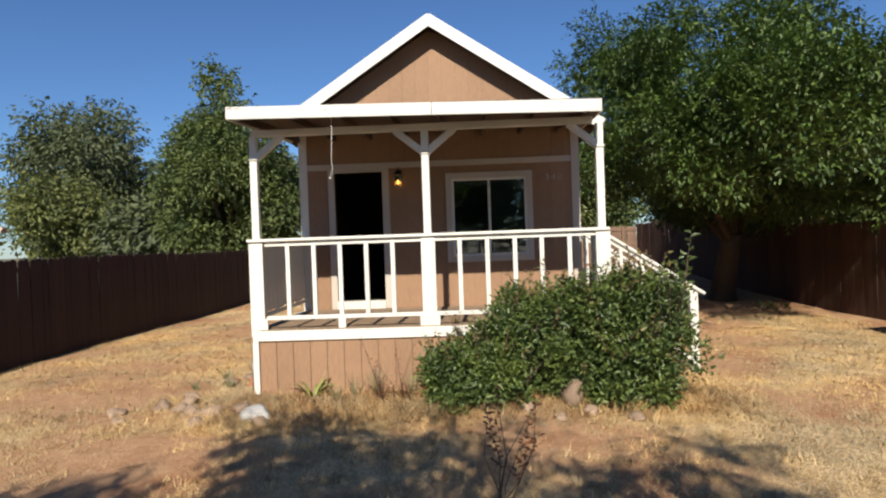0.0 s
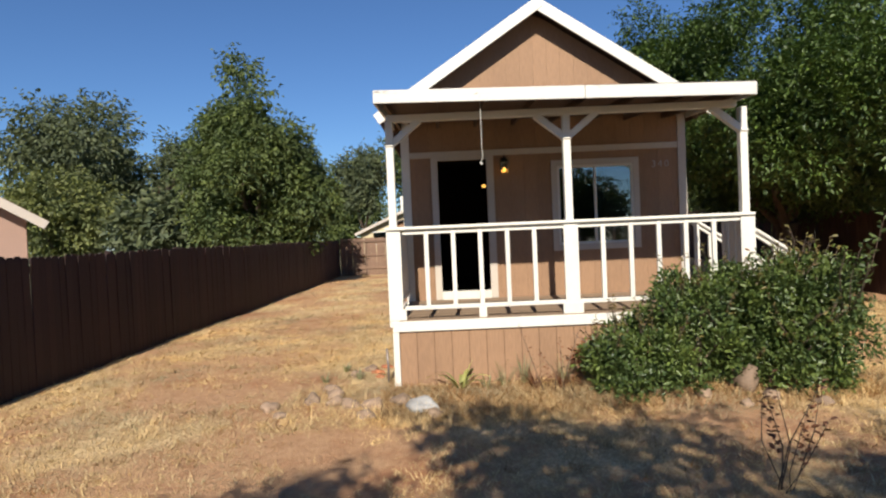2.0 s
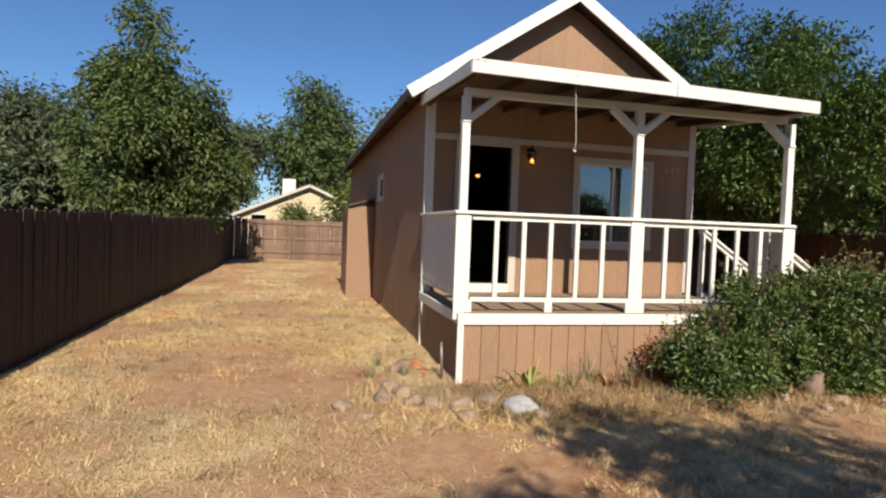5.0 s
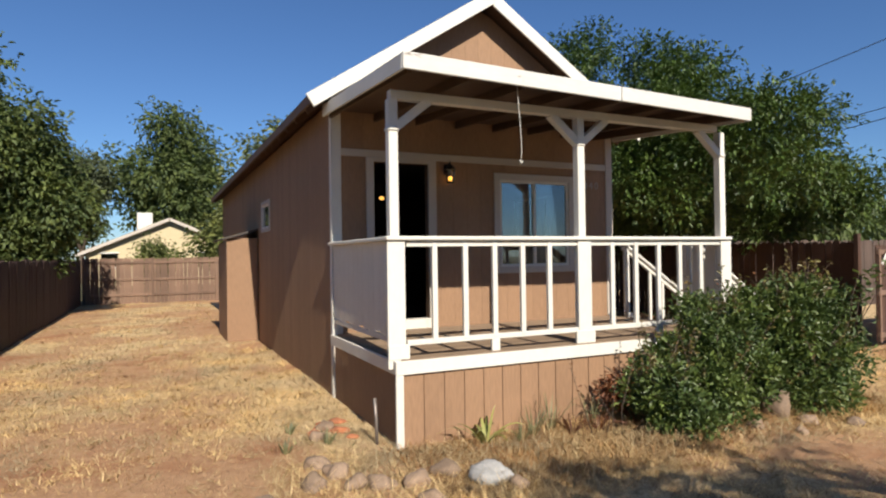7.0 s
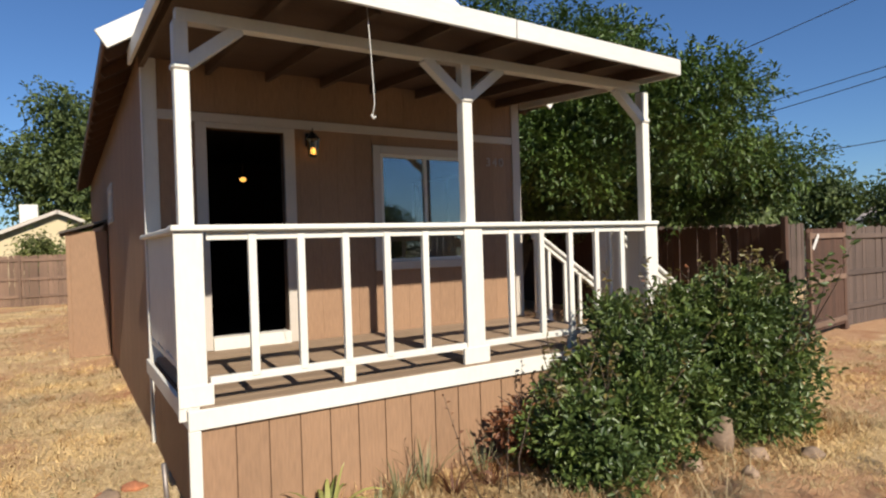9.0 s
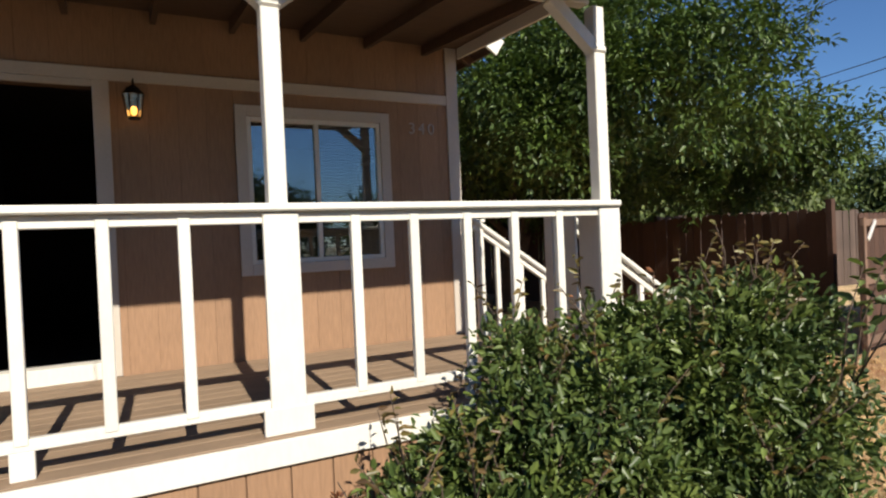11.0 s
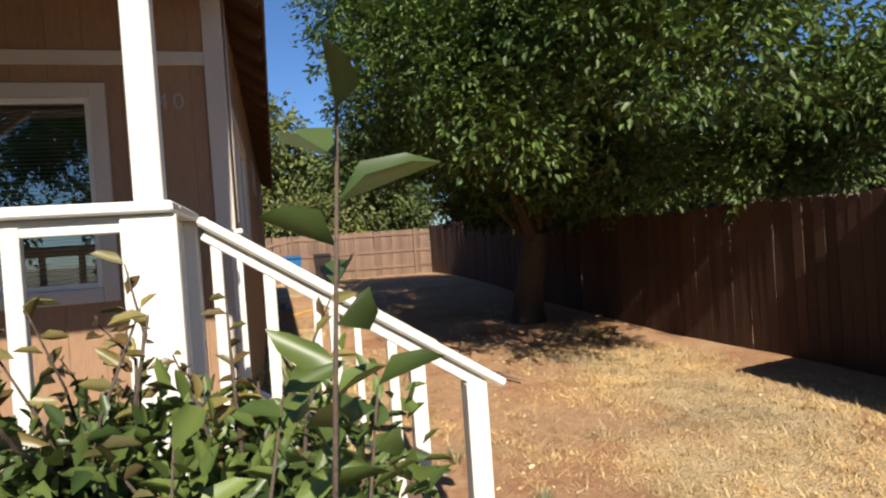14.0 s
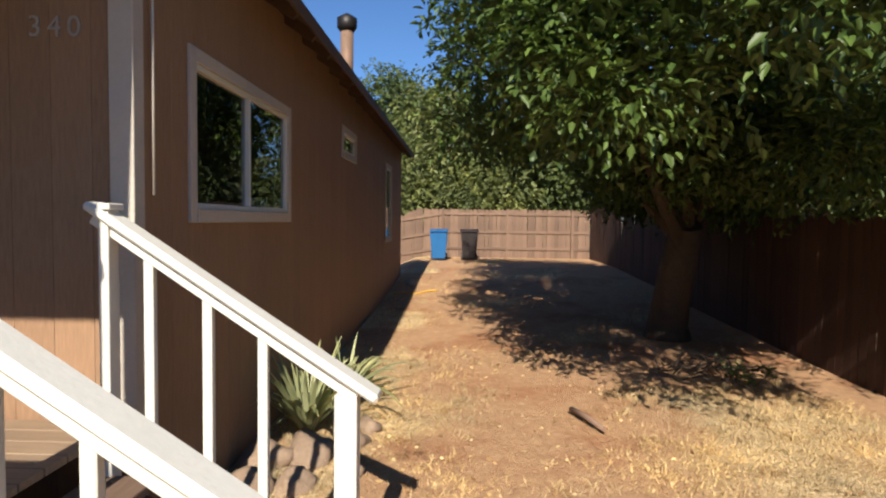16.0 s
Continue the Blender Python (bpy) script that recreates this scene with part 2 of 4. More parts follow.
# ---- ground ----
def bare(x, y):
    """How far the earth is trodden bare: above about 0.1 it shows."""
    v = noise.noise((x * 0.55, y * 0.55, 9.0)) + 0.5 * noise.noise((x * 1.7, y * 1.7, 2.0))
    if x > 3.0 and y > 7.5:
        v += 0.45 - 0.7 * math.exp(-((x - 6.3) / 1.6) ** 2 - ((y - 9.3) / 2.2) ** 2)
    return v + 0.6 * math.exp(-((x + 4.0) / 1.2) ** 2 - ((y - 7.3) / 1.6) ** 2)


def ease(u):
    u = min(1.0, max(0.0, u))
    return u * u * (3 - 2 * u)


def ground_height(x, y):
    """Level yard with slight humps, a low mound of earth before the porch, and a rise at the back beside the house."""
    h = 0.035 * noise.noise((x * 0.35, y * 0.35, 0.0)) + 0.012 * noise.noise((x * 1.9, y * 1.9, 4.0))
    h += 0.10 * math.exp(-((x - 1.4) / 1.9) ** 2 - ((y - 6.25) / 0.6) ** 2)
    h *= min(1.0, max(0.0, 1.6 - abs(y - 8) / 22))
    return h + 0.42 * ease((y - 13.5) / 13.0) * ease((x - 1.0) / 1.2) * ease((16.0 - x) / 4.0)


def ground_sheet():
    bm = bmesh.new()
    xs = [-700, -200, -60, -25, -14] + [-10 + 0.25 * i for i in range(89)] + [16, 25, 60, 200, 700]
    ys = [-700, -200, -60, -25, -12] + [-6 + 0.25 * i for i in range(145)] + [34, 45, 80, 200, 700]
    grid = [[bm.verts.new((x, y, ground_height(x, y) if abs(x) < 17 and -8 < y < 46 else 0.0)) for x in xs] for y in ys]
    for a, b in zip(grid, grid[1:]):
        for k in range(len(xs) - 1):
            bm.faces.new((a[k], a[k + 1], b[k + 1], b[k])).smooth = True
    m, nt, b = nodes_of("dry_earth_and_straw")
    mid, fine, clod = noise_node(nt, 2.2, 8.0), noise_node(nt, 38, 10.0), noise_node(nt, 9.0, 12.0, None, 0.75)
    worn = nt.nodes.new("ShaderNodeAttribute")
    worn.attribute_name = "worn"
    earth = ramp(nt, clod, ((0.3, (0.34, 0.175, 0.085)), (0.55, (0.46, 0.27, 0.14)), (0.8, (0.54, 0.36, 0.20))))
    earth = mix(nt, earth, ramp(nt, clod, ((0.3, (0.27, 0.105, 0.042)), (0.75, (0.40, 0.185, 0.082)))), ramp(nt, noise_node(nt, 0.85, 5.0), ((0.5, (0, 0, 0)), (0.64, (0.8, 0.8, 0.8)))))
    straw = ramp(nt, fine, ((0.3, (0.38, 0.235, 0.11)), (0.5, (0.60, 0.44, 0.235)), (0.72, (0.76, 0.61, 0.38))))
    straw = mix(nt, straw, ramp(nt, mid, ((0.34, (0.74, 0.70, 0.66)), (0.62, (1.08, 1.08, 1.08)))), 1.0, "MULTIPLY")
    both = nt.nodes.new("ShaderNodeMath")
    both.operation = "MULTIPLY_ADD"
    nt.links.new(clod, both.inputs[0])
    both.inputs[1].default_value = 0.55
    nt.links.new(worn.outputs["Fac"], both.inputs[2])
    cover = ramp(nt, both.outputs[0], ((0.60, (1, 1, 1)), (0.78, (0, 0, 0))))
    # unseen land outside the yard is coloured dark to cut bounce on the house
    out = nt.nodes.new("ShaderNodeAttribute")
    out.attribute_name = "beyond"
    c = mix(nt, mix(nt, earth, straw, cover), ramp(nt, mid, ((0.3, (0.07, 0.075, 0.035)), (0.7, (0.13, 0.11, 0.06)))), out.outputs["Fac"])
    nt.links.new(c, b.inputs["Base Color"])
    b.inputs["Roughness"].default_value = 0.95
    bp = nt.nodes.new("ShaderNodeBump")
    bp.inputs["Strength"].default_value, bp.inputs["Distance"].default_value = 0.8, 0.05
    rough = nt.nodes.new("ShaderNodeMath")
    rough.operation = "ADD"
    nt.links.new(fine, rough.inputs[0])
    nt.links.new(clod, rough.inputs[1])
    nt.links.new(rough.outputs[0], bp.inputs["Height"])
    nt.links.new(bp.outputs["Normal"], b.inputs["Normal"])
    ob = part("ground", bm, m)
    at = ob.data.attributes.new("worn", "FLOAT", "POINT")
    for i, v in enumerate(ob.data.vertices):
        at.data[i].value = 0.45 + 0.5 * bare(v.co.x, v.co.y) if abs(v.co.x) < 12 and -8 < v.co.y < 31 else 0.3
    far = ob.data.attributes.new("beyond", "FLOAT", "POINT")
    for i, v in enumerate(ob.data.vertices):
        far.data[i].value = 0.0 if -11 < v.co.x < 18 and -4 < v.co.y < 32 else 1.0
    return tagged(ob, "bare reddish earth with patches of dry straw grass", "ground", kind="structure")


ground_sheet()

# ---- the house ----
XL, XR, YF, YB = -2.16, 2.14, 9.17, 22.1
DECK, RAIL, PORCH = 0.77, 1.875, 6.96
R0 = PORCH + 0.07
EAVE, RIDGE, XM = 3.60, 5.20, -0.065
house = thing("house", "small single-storey tan sided house with white trim", "house")


def siding(name, parent, u0, u1, openings, top, at, width=0.205, z0=0.0, gap=0.002):
    """Planks of grooved siding along one wall. at(u, z0, z1): the outer face's points; openings: (u0, u1, z0, z1)."""
    cuts = sorted({u0, u1, *[min(max(c, u0), u1) for o in openings for c in o[:2]], *[u0 + width * i for i in range(1, int((u1 - u0) / width) + 1)]})
    for a, b in zip(cuts, cuts[1:]):
        if b - a < 0.012:
            continue
        mid = (a + b) / 2
        spans = [(z0, None)]
        for o in sorted((o for o in openings if o[0] < mid < o[1]), key=lambda o: o[2]):
            last = spans.pop()
            if o[2] > last[0] + 0.01:
                spans.append((last[0], o[2]))
            spans.append((o[3], None))
        left = gap / 2 if any(abs((a - u0) / width - k) < 0.01 for k in range(90)) else 0.0
        right = gap / 2 if any(abs((b - u0) / width - k) < 0.01 for k in range(90)) else 0.0
        for lo, hi in spans:
            bm = bmesh.new()
            ends = (hi, hi) if hi is not None else (top(a), top(b))
            if max(ends) - lo < 0.02:
                continue
            f = [at(a + left, lo), at(b - right, lo), at(b - right, ends[1]), at(a + left, ends[0])]
            vs = [bm.verts.new(p) for p, _ in f]
            ws = [bm.verts.new(Vector(p) + Vector(n)) for p, n in f]
            bm.faces.new(vs)
            bm.faces.new(ws[::-1])
            for k in range(4):
                bm.faces.new((vs[k], ws[k], ws[(k + 1) % 4], vs[(k + 1) % 4]))
            bmesh.ops.recalc_face_normals(bm, faces=bm.faces)
            part("siding_plank", bm, TAN, parent)


def wall_core(name, boxes, mat=None):
    bm = bmesh.new()
    for b in boxes:
        box(bm, *b)
    return part(name, bm, mat or GROOVE, house)


GROOVE = surface("siding_groove", (0.12, 0.066, 0.036), 0.9, 0.1, 2, 40, 0.1)
slope = (RIDGE - EAVE) / (2.5 + XM + 0.0)


def roof_z(x):
    return RIDGE - 0.14 - abs(x - XM) * slope


DOOR = (-1.63, -0.885, DECK, 2.89)
WIN = (0.19, 1.345, 1.535, 2.735)
W, T = 0.012, 0.11
x0, x1 = XL, XR
front_wall = wall_core("front_wall", [
    (x0, DOOR[0], YF + W, YF + T, 0, 3.6), (DOOR[1], WIN[0], YF + W, YF + T, 0, 3.6), (WIN[1], x1, YF + W, YF + T, 0, 3.6),
    (DOOR[0], DOOR[1], YF + W, YF + T, 0, DOOR[2]), (DOOR[0], DOOR[1], YF + W, YF + T, DOOR[3], 3.6),
    (WIN[0], WIN[1], YF + W, YF + T, 0, WIN[2]), (WIN[0], WIN[1], YF + W, YF + T, WIN[3], 3.6)])
siding("front", front_wall, x0, x1, [DOOR, WIN], lambda u: 2.96, lambda u, z: ((u, YF, z), (0, W, 0)))
siding("front", front_wall, x0, x1, [(x0, x1, 0, 2.962)], roof_z, lambda u, z: ((u, YF, z), (0, W, 0)))
# gable core behind the planks
bm = bmesh.new()
g = [(x0, 3.6), (x1, 3.6), (x1, roof_z(x1)), (XM, roof_z(XM)), (x0, roof_z(x0))]
va, vb = [bm.verts.new((x, YF + W, z)) for x, z in g], [bm.verts.new((x, YF + T, z)) for x, z in g]
bm.faces.new(va), bm.faces.new(vb[::-1])
for k in range(5):
    bm.faces.new((va[k], vb[k], vb[(k + 1) % 5], va[(k + 1) % 5]))
bmesh.ops.recalc_face_normals(bm, faces=bm.faces)
part("gable", bm, GROOVE, house)
# side walls
RW = [(9.86, 11.79, 1.84, 2.72), (14.40, 15.30, 2.70, 2.96), (19.0, 19.9, 1.40, 2.90)]
LW = [(13.6, 14.45, 2.28, 2.74)]


def side_wall(name, xa, xb, opens):
    bs, y = [], YF + T
    for o in opens:
        bs += [(xa, xb, y, o[0], 0, 3.6), (xa, xb, o[0], o[1], 0, o[2]), (xa, xb, o[0], o[1], o[3], 3.6)]
        y = o[1]
    return wall_core(name, bs + [(xa, xb, y, YB, 0, 3.6)])


right_wall = side_wall("right_wall", XR - T, XR - W, RW)
siding("right", right_wall, YF, YB, RW, lambda u: 3.6, lambda u, z: ((XR, u, z), (-W, 0, 0)))
left_wall = side_wall("left_wall", XL + W, XL + T, LW)
siding("left", left_wall, YF, YB, LW, lambda u: 3.6, lambda u, z: ((XL, u, z), (W, 0, 0)))
wall_core("back_wall", [(x0, x1, YB, YB + T, 0, 3.6)], TAN)
# room surfaces added behind the openings, coloured near-black in place of shade
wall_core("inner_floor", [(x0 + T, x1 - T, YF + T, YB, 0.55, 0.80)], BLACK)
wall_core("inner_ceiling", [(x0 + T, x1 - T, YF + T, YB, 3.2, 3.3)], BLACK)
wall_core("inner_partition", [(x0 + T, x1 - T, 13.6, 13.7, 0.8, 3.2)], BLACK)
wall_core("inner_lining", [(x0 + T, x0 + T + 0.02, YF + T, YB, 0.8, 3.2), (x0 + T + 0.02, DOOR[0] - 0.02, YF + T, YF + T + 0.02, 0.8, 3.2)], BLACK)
# roof
for s, nm in ((-1, "roof_slope"), (1, "roof_slope")):
    half = 2.40 if s < 0 else 2.5
    xe = XM + s * half
    n = Vector((s * slope, 0, 1)).normalized()
    bm = bmesh.new()
    a, b = Vector((XM, 0, RIDGE)), Vector((xe, 0, RIDGE - half * slope))
    vs = []
    for y in (8.87, 22.5):
        for p in (a, b, b - n * 0.05, a - Vector((0, 0, 0.062))):
            vs.append(bm.verts.new((p.x, y, p.z)))
    bm.faces.new(vs[:4]), bm.faces.new(vs[4:][::-1])
    for k in range(4):
        bm.faces.new((vs[k], vs[4 + k], vs[4 + (k + 1) % 4], vs[(k + 1) % 4]))
    bmesh.ops.recalc_face_normals(bm, faces=bm.faces)
    part(nm, bm, SHINGLE, house, "grey-brown shingled roof slope")
    # soffit boards, bargeboard, eave board, rafter tails
    soff = beam((XM + s * 0.02, 15.68, RIDGE - 0.09), (xe, 15.68, RIDGE - 0.09 - (half - 0.02) * slope), 13.5, 0.02, 0)
    part("soffit", soff, DARKWOOD, house)
    part("bargeboard", beam((XM - s * 0.03, 8.854 + s * 0.003, RIDGE - 0.085 + 0.03 * slope - 0.02), (xe + s * 0.03, 8.854 + s * 0.003, RIDGE - 0.105 - (half + 0.03) * slope), 0.03, 0.165), WHITE, house, "white painted bargeboard")
    part("eave_board", boxed(xe - 0.012, xe + 0.012, 8.88, 22.5, RIDGE - half * slope - 0.135, RIDGE - half * slope - 0.02), DARKWOOD, house)
    for k in range(22):
        y = 9.3 + 0.61 * k
        part("rafter_tail", beam((XM + s * 2.05, y, RIDGE - 0.16 - 2.05 * slope), (xe - s * 0.02, y, RIDGE - 0.16 - (half - 0.03) * slope), 0.04, 0.09, 0), DARKWOOD, house)
# trim boards
for xa, xb in ((XL - 0.012, XL + 0.11), (XR - 0.105, XR + 0.012)):
    part("corner_board", boxed(xa, xb, YF - 0.018, YF, 0.0 if xa < 0 else DECK, roof_z(xa) - 0.02), WHITE if xa < 0 else TRIM, house)
part("corner_board", boxed(XL - 0.018, XL, YF - 0.018, YF + 0.07, 0.0, 3.55), WHITE, house)
part("corner_board", boxed(XR, XR + 0.018, YF - 0.018, YF + 0.085, 0.02, 3.55), TRIM, house)
part("band_board", boxed(XL + 0.11, XR - 0.105, YF - 0.02, YF, 2.94, 3.03), TRIM, house, "pale horizontal trim board")
part("door_casing", boxed(DOOR[0] - 0.10, DOOR[0], YF - 0.022, YF + 0.02, DECK, 2.938), TRIM, house)
part("door_casing", boxed(DOOR[1], DOOR[1] + 0.11, YF - 0.022, YF + 0.02, DECK, 2.938), TRIM, house)
part("door_casing", boxed(DOOR[0], DOOR[1], YF - 0.022, YF + 0.02, 2.89, 2.938), TRIM, house)
part("door_threshold", boxed(DOOR[0], DOOR[1], YF - 0.06, YF + T, DECK, 0.89), WHITE, house, "white door threshold")


def window(face, u0, u1, z0, z1, trim, sill=False, split=True):
    """A sliding window in a wall. face(u, d, z): a point u along the wall, d out of it."""
    w = tagged(new("window"), "white vinyl sliding window with flat trim")
    w.parent = house

    def bar(nm, a, b, d0, d1, c, d, mat, label=""):
        p, q = face(a, d0, c), face(b, d1, d)
        return part(nm, boxed(min(p[0], q[0]), max(p[0], q[0]), min(p[1], q[1]), max(p[1], q[1]), c, d, 0.003), mat, w, label)

    bar("casing", u0 - trim, u0, 0.0, 0.022, z0 - trim, z1 + trim, TRIM)
    bar("casing", u1, u1 + trim, 0.0, 0.022, z0 - trim, z1 + trim, TRIM)
    bar("casing", u0, u1, 0.0, 0.022, z1, z1 + trim, TRIM)
    bar("sill", u0, u1, 0.0, 0.03, z0 - trim, z0, TRIM)
    f = 0.035
    bar("frame", u0, u0 + f, -0.06, 0.006, z0, z1, WHITE)
    bar("frame", u1 - f, u1, -0.06, 0.006, z0, z1, WHITE)
    bar("frame", u0 + f, u1 - f, -0.06, 0.006, z1 - f, z1, WHITE)
    bar("frame", u0 + f, u1 - f, -0.06, 0.006, z0, z0 + f, WHITE)
    m = (u0 + u1) / 2
    if split:
        bar("mullion", m - 0.018, m + 0.018, -0.05, 0.003, z0 + f, z1 - f, WHITE)
        panes = ((u0 + f, m - 0.018, -0.028), (m + 0.018, u1 - f, -0.016))
    else:
        panes = ((u0 + f, u1 - f, -0.02),)
    for a, b, d in panes:
        bar("pane", a, b, d - 0.004, d, z0 + f, z1 - f, GLASS).visible_shadow = False
    return w


window(lambda u, d, z: (u, YF - d, z), *WIN, 0.09)
for o in RW:
    window(lambda u, d, z: (XR + d, u, z), *o, 0.085, split=o[0] < 12)
for o in LW:
    window(lambda u, d, z: (XL - d, u, z), *o, 0.07, split=False)

# ---- the porch, built on to the house ----
porch = thing("porch", "covered wooden porch with white railing and posts", "porch")
deck = tagged(new("deck"), "weathered deck boards")
deck.parent = porch
nb = 15
bw = (YF - 0.03 - PORCH - 0.02) / nb
for k in range(nb):
    part("deck_board", boxed(XL + 0.03, XR - 0.04, PORCH + 0.02 + bw * k + 0.003, PORCH + 0.02 + bw * (k + 1) - 0.003, DECK - 0.035, DECK, 0.003), DECKWOOD, deck)
skirt = part("skirt", boxed(XL + 0.02, XR - 0.03, PORCH + 0.02, PORCH + 0.05, 0.0, DECK - 0.04, 0), GROOVE, porch)
siding("skirt", skirt, XL + 0.02, XR - 0.03, [], lambda u: 0.66, lambda u, z: ((u, PORCH + 0.008, z), (0, W, 0)), z0=-0.05, gap=0.009)
side_skirt = part("side_skirt", boxed(XL + 0.02, XL + 0.05, PORCH + 0.05, YF - 0.02, 0.0, DECK - 0.04, 0), GROOVE, porch)
siding("side", side_skirt, PORCH + 0.03, YF - 0.02, [], lambda u: 0.64, lambda u, z: ((XL + 0.008, u, z), (W, 0, 0)), z0=-0.05)
part("edge_board", boxed(XL - 0.05, XR - 0.01, PORCH - 0.022, PORCH + 0.006, 0.645, DECK - 0.004), WHITE, porch, "white deck edge board")
part("edge_board", boxed(XL - 0.048, XL - 0.02, PORCH + 0.01, YF - 0.02, 0.645, DECK - 0.004), WHITE, porch)
part("corner_post", boxed(XL - 0.052, XL + 0.02, PORCH - 0.026, PORCH + 0.005, -0.04, 0.643), WHITE, porch)
POSTS = (XL - 0.005, -0.07, 2.015)
for x in POSTS:
    wide = 0.085
    part("post", boxed(x - 0.045, x + 0.045, R0 + 0.02, R0 + 0.11, DECK + 0.001, 3.12, 0.006), WHITE, porch)
    part("post_casing", boxed(x - wide, x + wide, R0 - 0.012, R0 + 0.018, 0.69, RAIL - 0.042), WHITE, porch)
    part("post_foot", boxed(x - (0.12 if x > XL + 0.1 else wide), x + 0.12, R0 - 0.018, R0 + 0.016, DECK, 0.90), WHITE, porch)
    part("post_cap", boxed(x - 0.058, x + 0.058, R0 + 0.006, R0 + 0.122, 2.815, 2.875, 0.02), WHITE, porch)
    for s in (-1, 1):
        if XL < x + s * 0.3 < XR:
            part("knee_brace", beam((x + s * 0.03, R0 + 0.065, 2.865), (x + s * 0.36, R0 + 0.065, 3.13), 0.08, 0.08), WHITE, porch)
part("rail_cap", boxed(XL - 0.105, 2.095, R0 - 0.04, R0 + 0.12, RAIL - 0.038, RAIL, 0.008), WHITE, porch, "white painted rail cap")
part("sub_rail", boxed(XL + 0.1, 1.93, R0 + 0.005, R0 + 0.04, RAIL - 0.095, RAIL - 0.04), WHITE, porch)
part("bottom_rail", boxed(XL + 0.1, 1.93, R0 + 0.002, R0 + 0.045, 0.885, 0.935), WHITE, porch)
for x in (-1.78, -1.46, -1.14, -0.82, -0.50, 0.31, 0.64, 0.97, 1.29, 1.62):
    part("baluster", boxed(x - 0.026, x + 0.026, R0 - 0.002, R0 + 0.038, 0.91, RAIL - 0.06), WHITE, porch)
for x in (-1.14, 0.97):
    part("rail_block", boxed(x - 0.045, x + 0.045, R0 + 0.0, R0 + 0.04, DECK, 0.886), WHITE, porch)
# closed left side
part("rail_cap", boxed(XL - 0.07, XL + 0.09, R0 + 0.12, YF - 0.02, RAIL - 0.038, RAIL, 0.008), WHITE, porch)
for k in range(12):
    a = R0 + 0.12 + k * 0.17
    part("side_board", boxed(XL - 0.004, XL + 0.016, a + 0.003, min(a + 0.167, YF - 0.022), 0.95 + 0.012 * (k % 3), RAIL - 0.04), WHITE, porch)
part("bottom_rail", boxed(XL - 0.002, XL + 0.03, R0 + 0.1, YF - 0.02, 0.90, 0.95), WHITE, porch)
# right side: short closed stretch beside the stairs
part("rail_cap", boxed(1.95, 2.095, R0 + 0.12, 7.70, RAIL - 0.038, RAIL, 0.008), WHITE, porch)
for k in range(3):
    a = R0 + 0.15 + k * 0.19
    part("side_board", boxed(2.015, 2.04, a, a + 0.15, DECK, RAIL - 0.04), WHITE, porch)
part("bottom_rail", boxed(1.985, 2.012, R0 + 0.1, 7.66, 0.9, 0.95), WHITE, porch)
part("stair_post", boxed(2.0, 2.09, 7.60, 7.69, 0.0, RAIL - 0.04), WHITE, porch)
# porch roof


def roof_sheet(name, z0, z1, y0, thick, mat, label, side=0.0):
    """The porch roof's sheet, wider at the house than at the front."""
    bm = bmesh.new()
    c = [(-2.25 - side, y0, z0 + 0.06), (1.935 + side, y0 + 0.06, z0), (2.16 + side, YF - 0.004, z1), (-2.25 - side, YF - 0.004, z1)]
    a, b = [bm.verts.new(p) for p in c], [bm.verts.new((x, y, z + thick)) for x, y, z in c]
    bm.faces.new(a[::-1]), bm.faces.new(b)
    for k in range(4):
        bm.faces.new((a[k], a[(k + 1) % 4], b[(k + 1) % 4], b[k]))
    bmesh.ops.recalc_face_normals(bm, faces=bm.faces)
    return part(name, bm, mat, porch, label)


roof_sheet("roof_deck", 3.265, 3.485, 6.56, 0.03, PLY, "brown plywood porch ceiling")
roof_sheet("roof_felt", 3.297, 3.517, 6.55, 0.018, SHINGLE, "grey roofing felt", 0.012)
part("front_fascia", beam((-2.275, 6.53, 3.300), (0.05, 6.575, 3.265), 0.028, 0.142), WHITE_OLD, porch, "white fascia with peeling paint")
part("front_fascia", beam((0.054, 6.57, 3.263), (1.955, 6.61, 3.232), 0.028, 0.14), WHITE_OLD, porch, "white fascia with peeling paint")
part("side_fascia", beam((-2.265, 6.55, 3.296), (-2.265, YF - 0.03, 3.46), 0.026, 0.14), WHITE, porch)
part("side_fascia", beam((1.95, 6.63, 3.235), (2.175, YF - 0.03, 3.46), 0.026, 0.15), WHITE, porch)
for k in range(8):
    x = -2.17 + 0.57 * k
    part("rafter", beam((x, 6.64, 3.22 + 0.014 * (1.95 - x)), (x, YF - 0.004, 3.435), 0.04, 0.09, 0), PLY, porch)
part("header_beam", boxed(XL - 0.03, 1.94, R0 + 0.02, R0 + 0.11, 3.12, 3.2), WHITE, porch)
# stairs on the right side
stairs = thing("porch_stairs", "wooden porch steps with white handrails", "stairs")
SX, Y0, Y1 = 2.12, 7.63, 8.90
for k in range(4):
    z = DECK - 0.154 * (k + 1)
    part("tread", boxed(SX - 0.01 + 0.27 * k, SX + 0.29 + 0.27 * k, Y0 + 0.03, Y1 - 0.03, z - 0.04, z, 0.005), STEPWOOD, stairs)
for y in (Y0 + 0.05, Y1 - 0.09):
    part("stringer", beam((SX + 0.0, y + 0.02, DECK - 0.24), (SX + 1.16, y + 0.02, 0.06), 0.04, 0.2, 0), STEPWOOD, stairs)
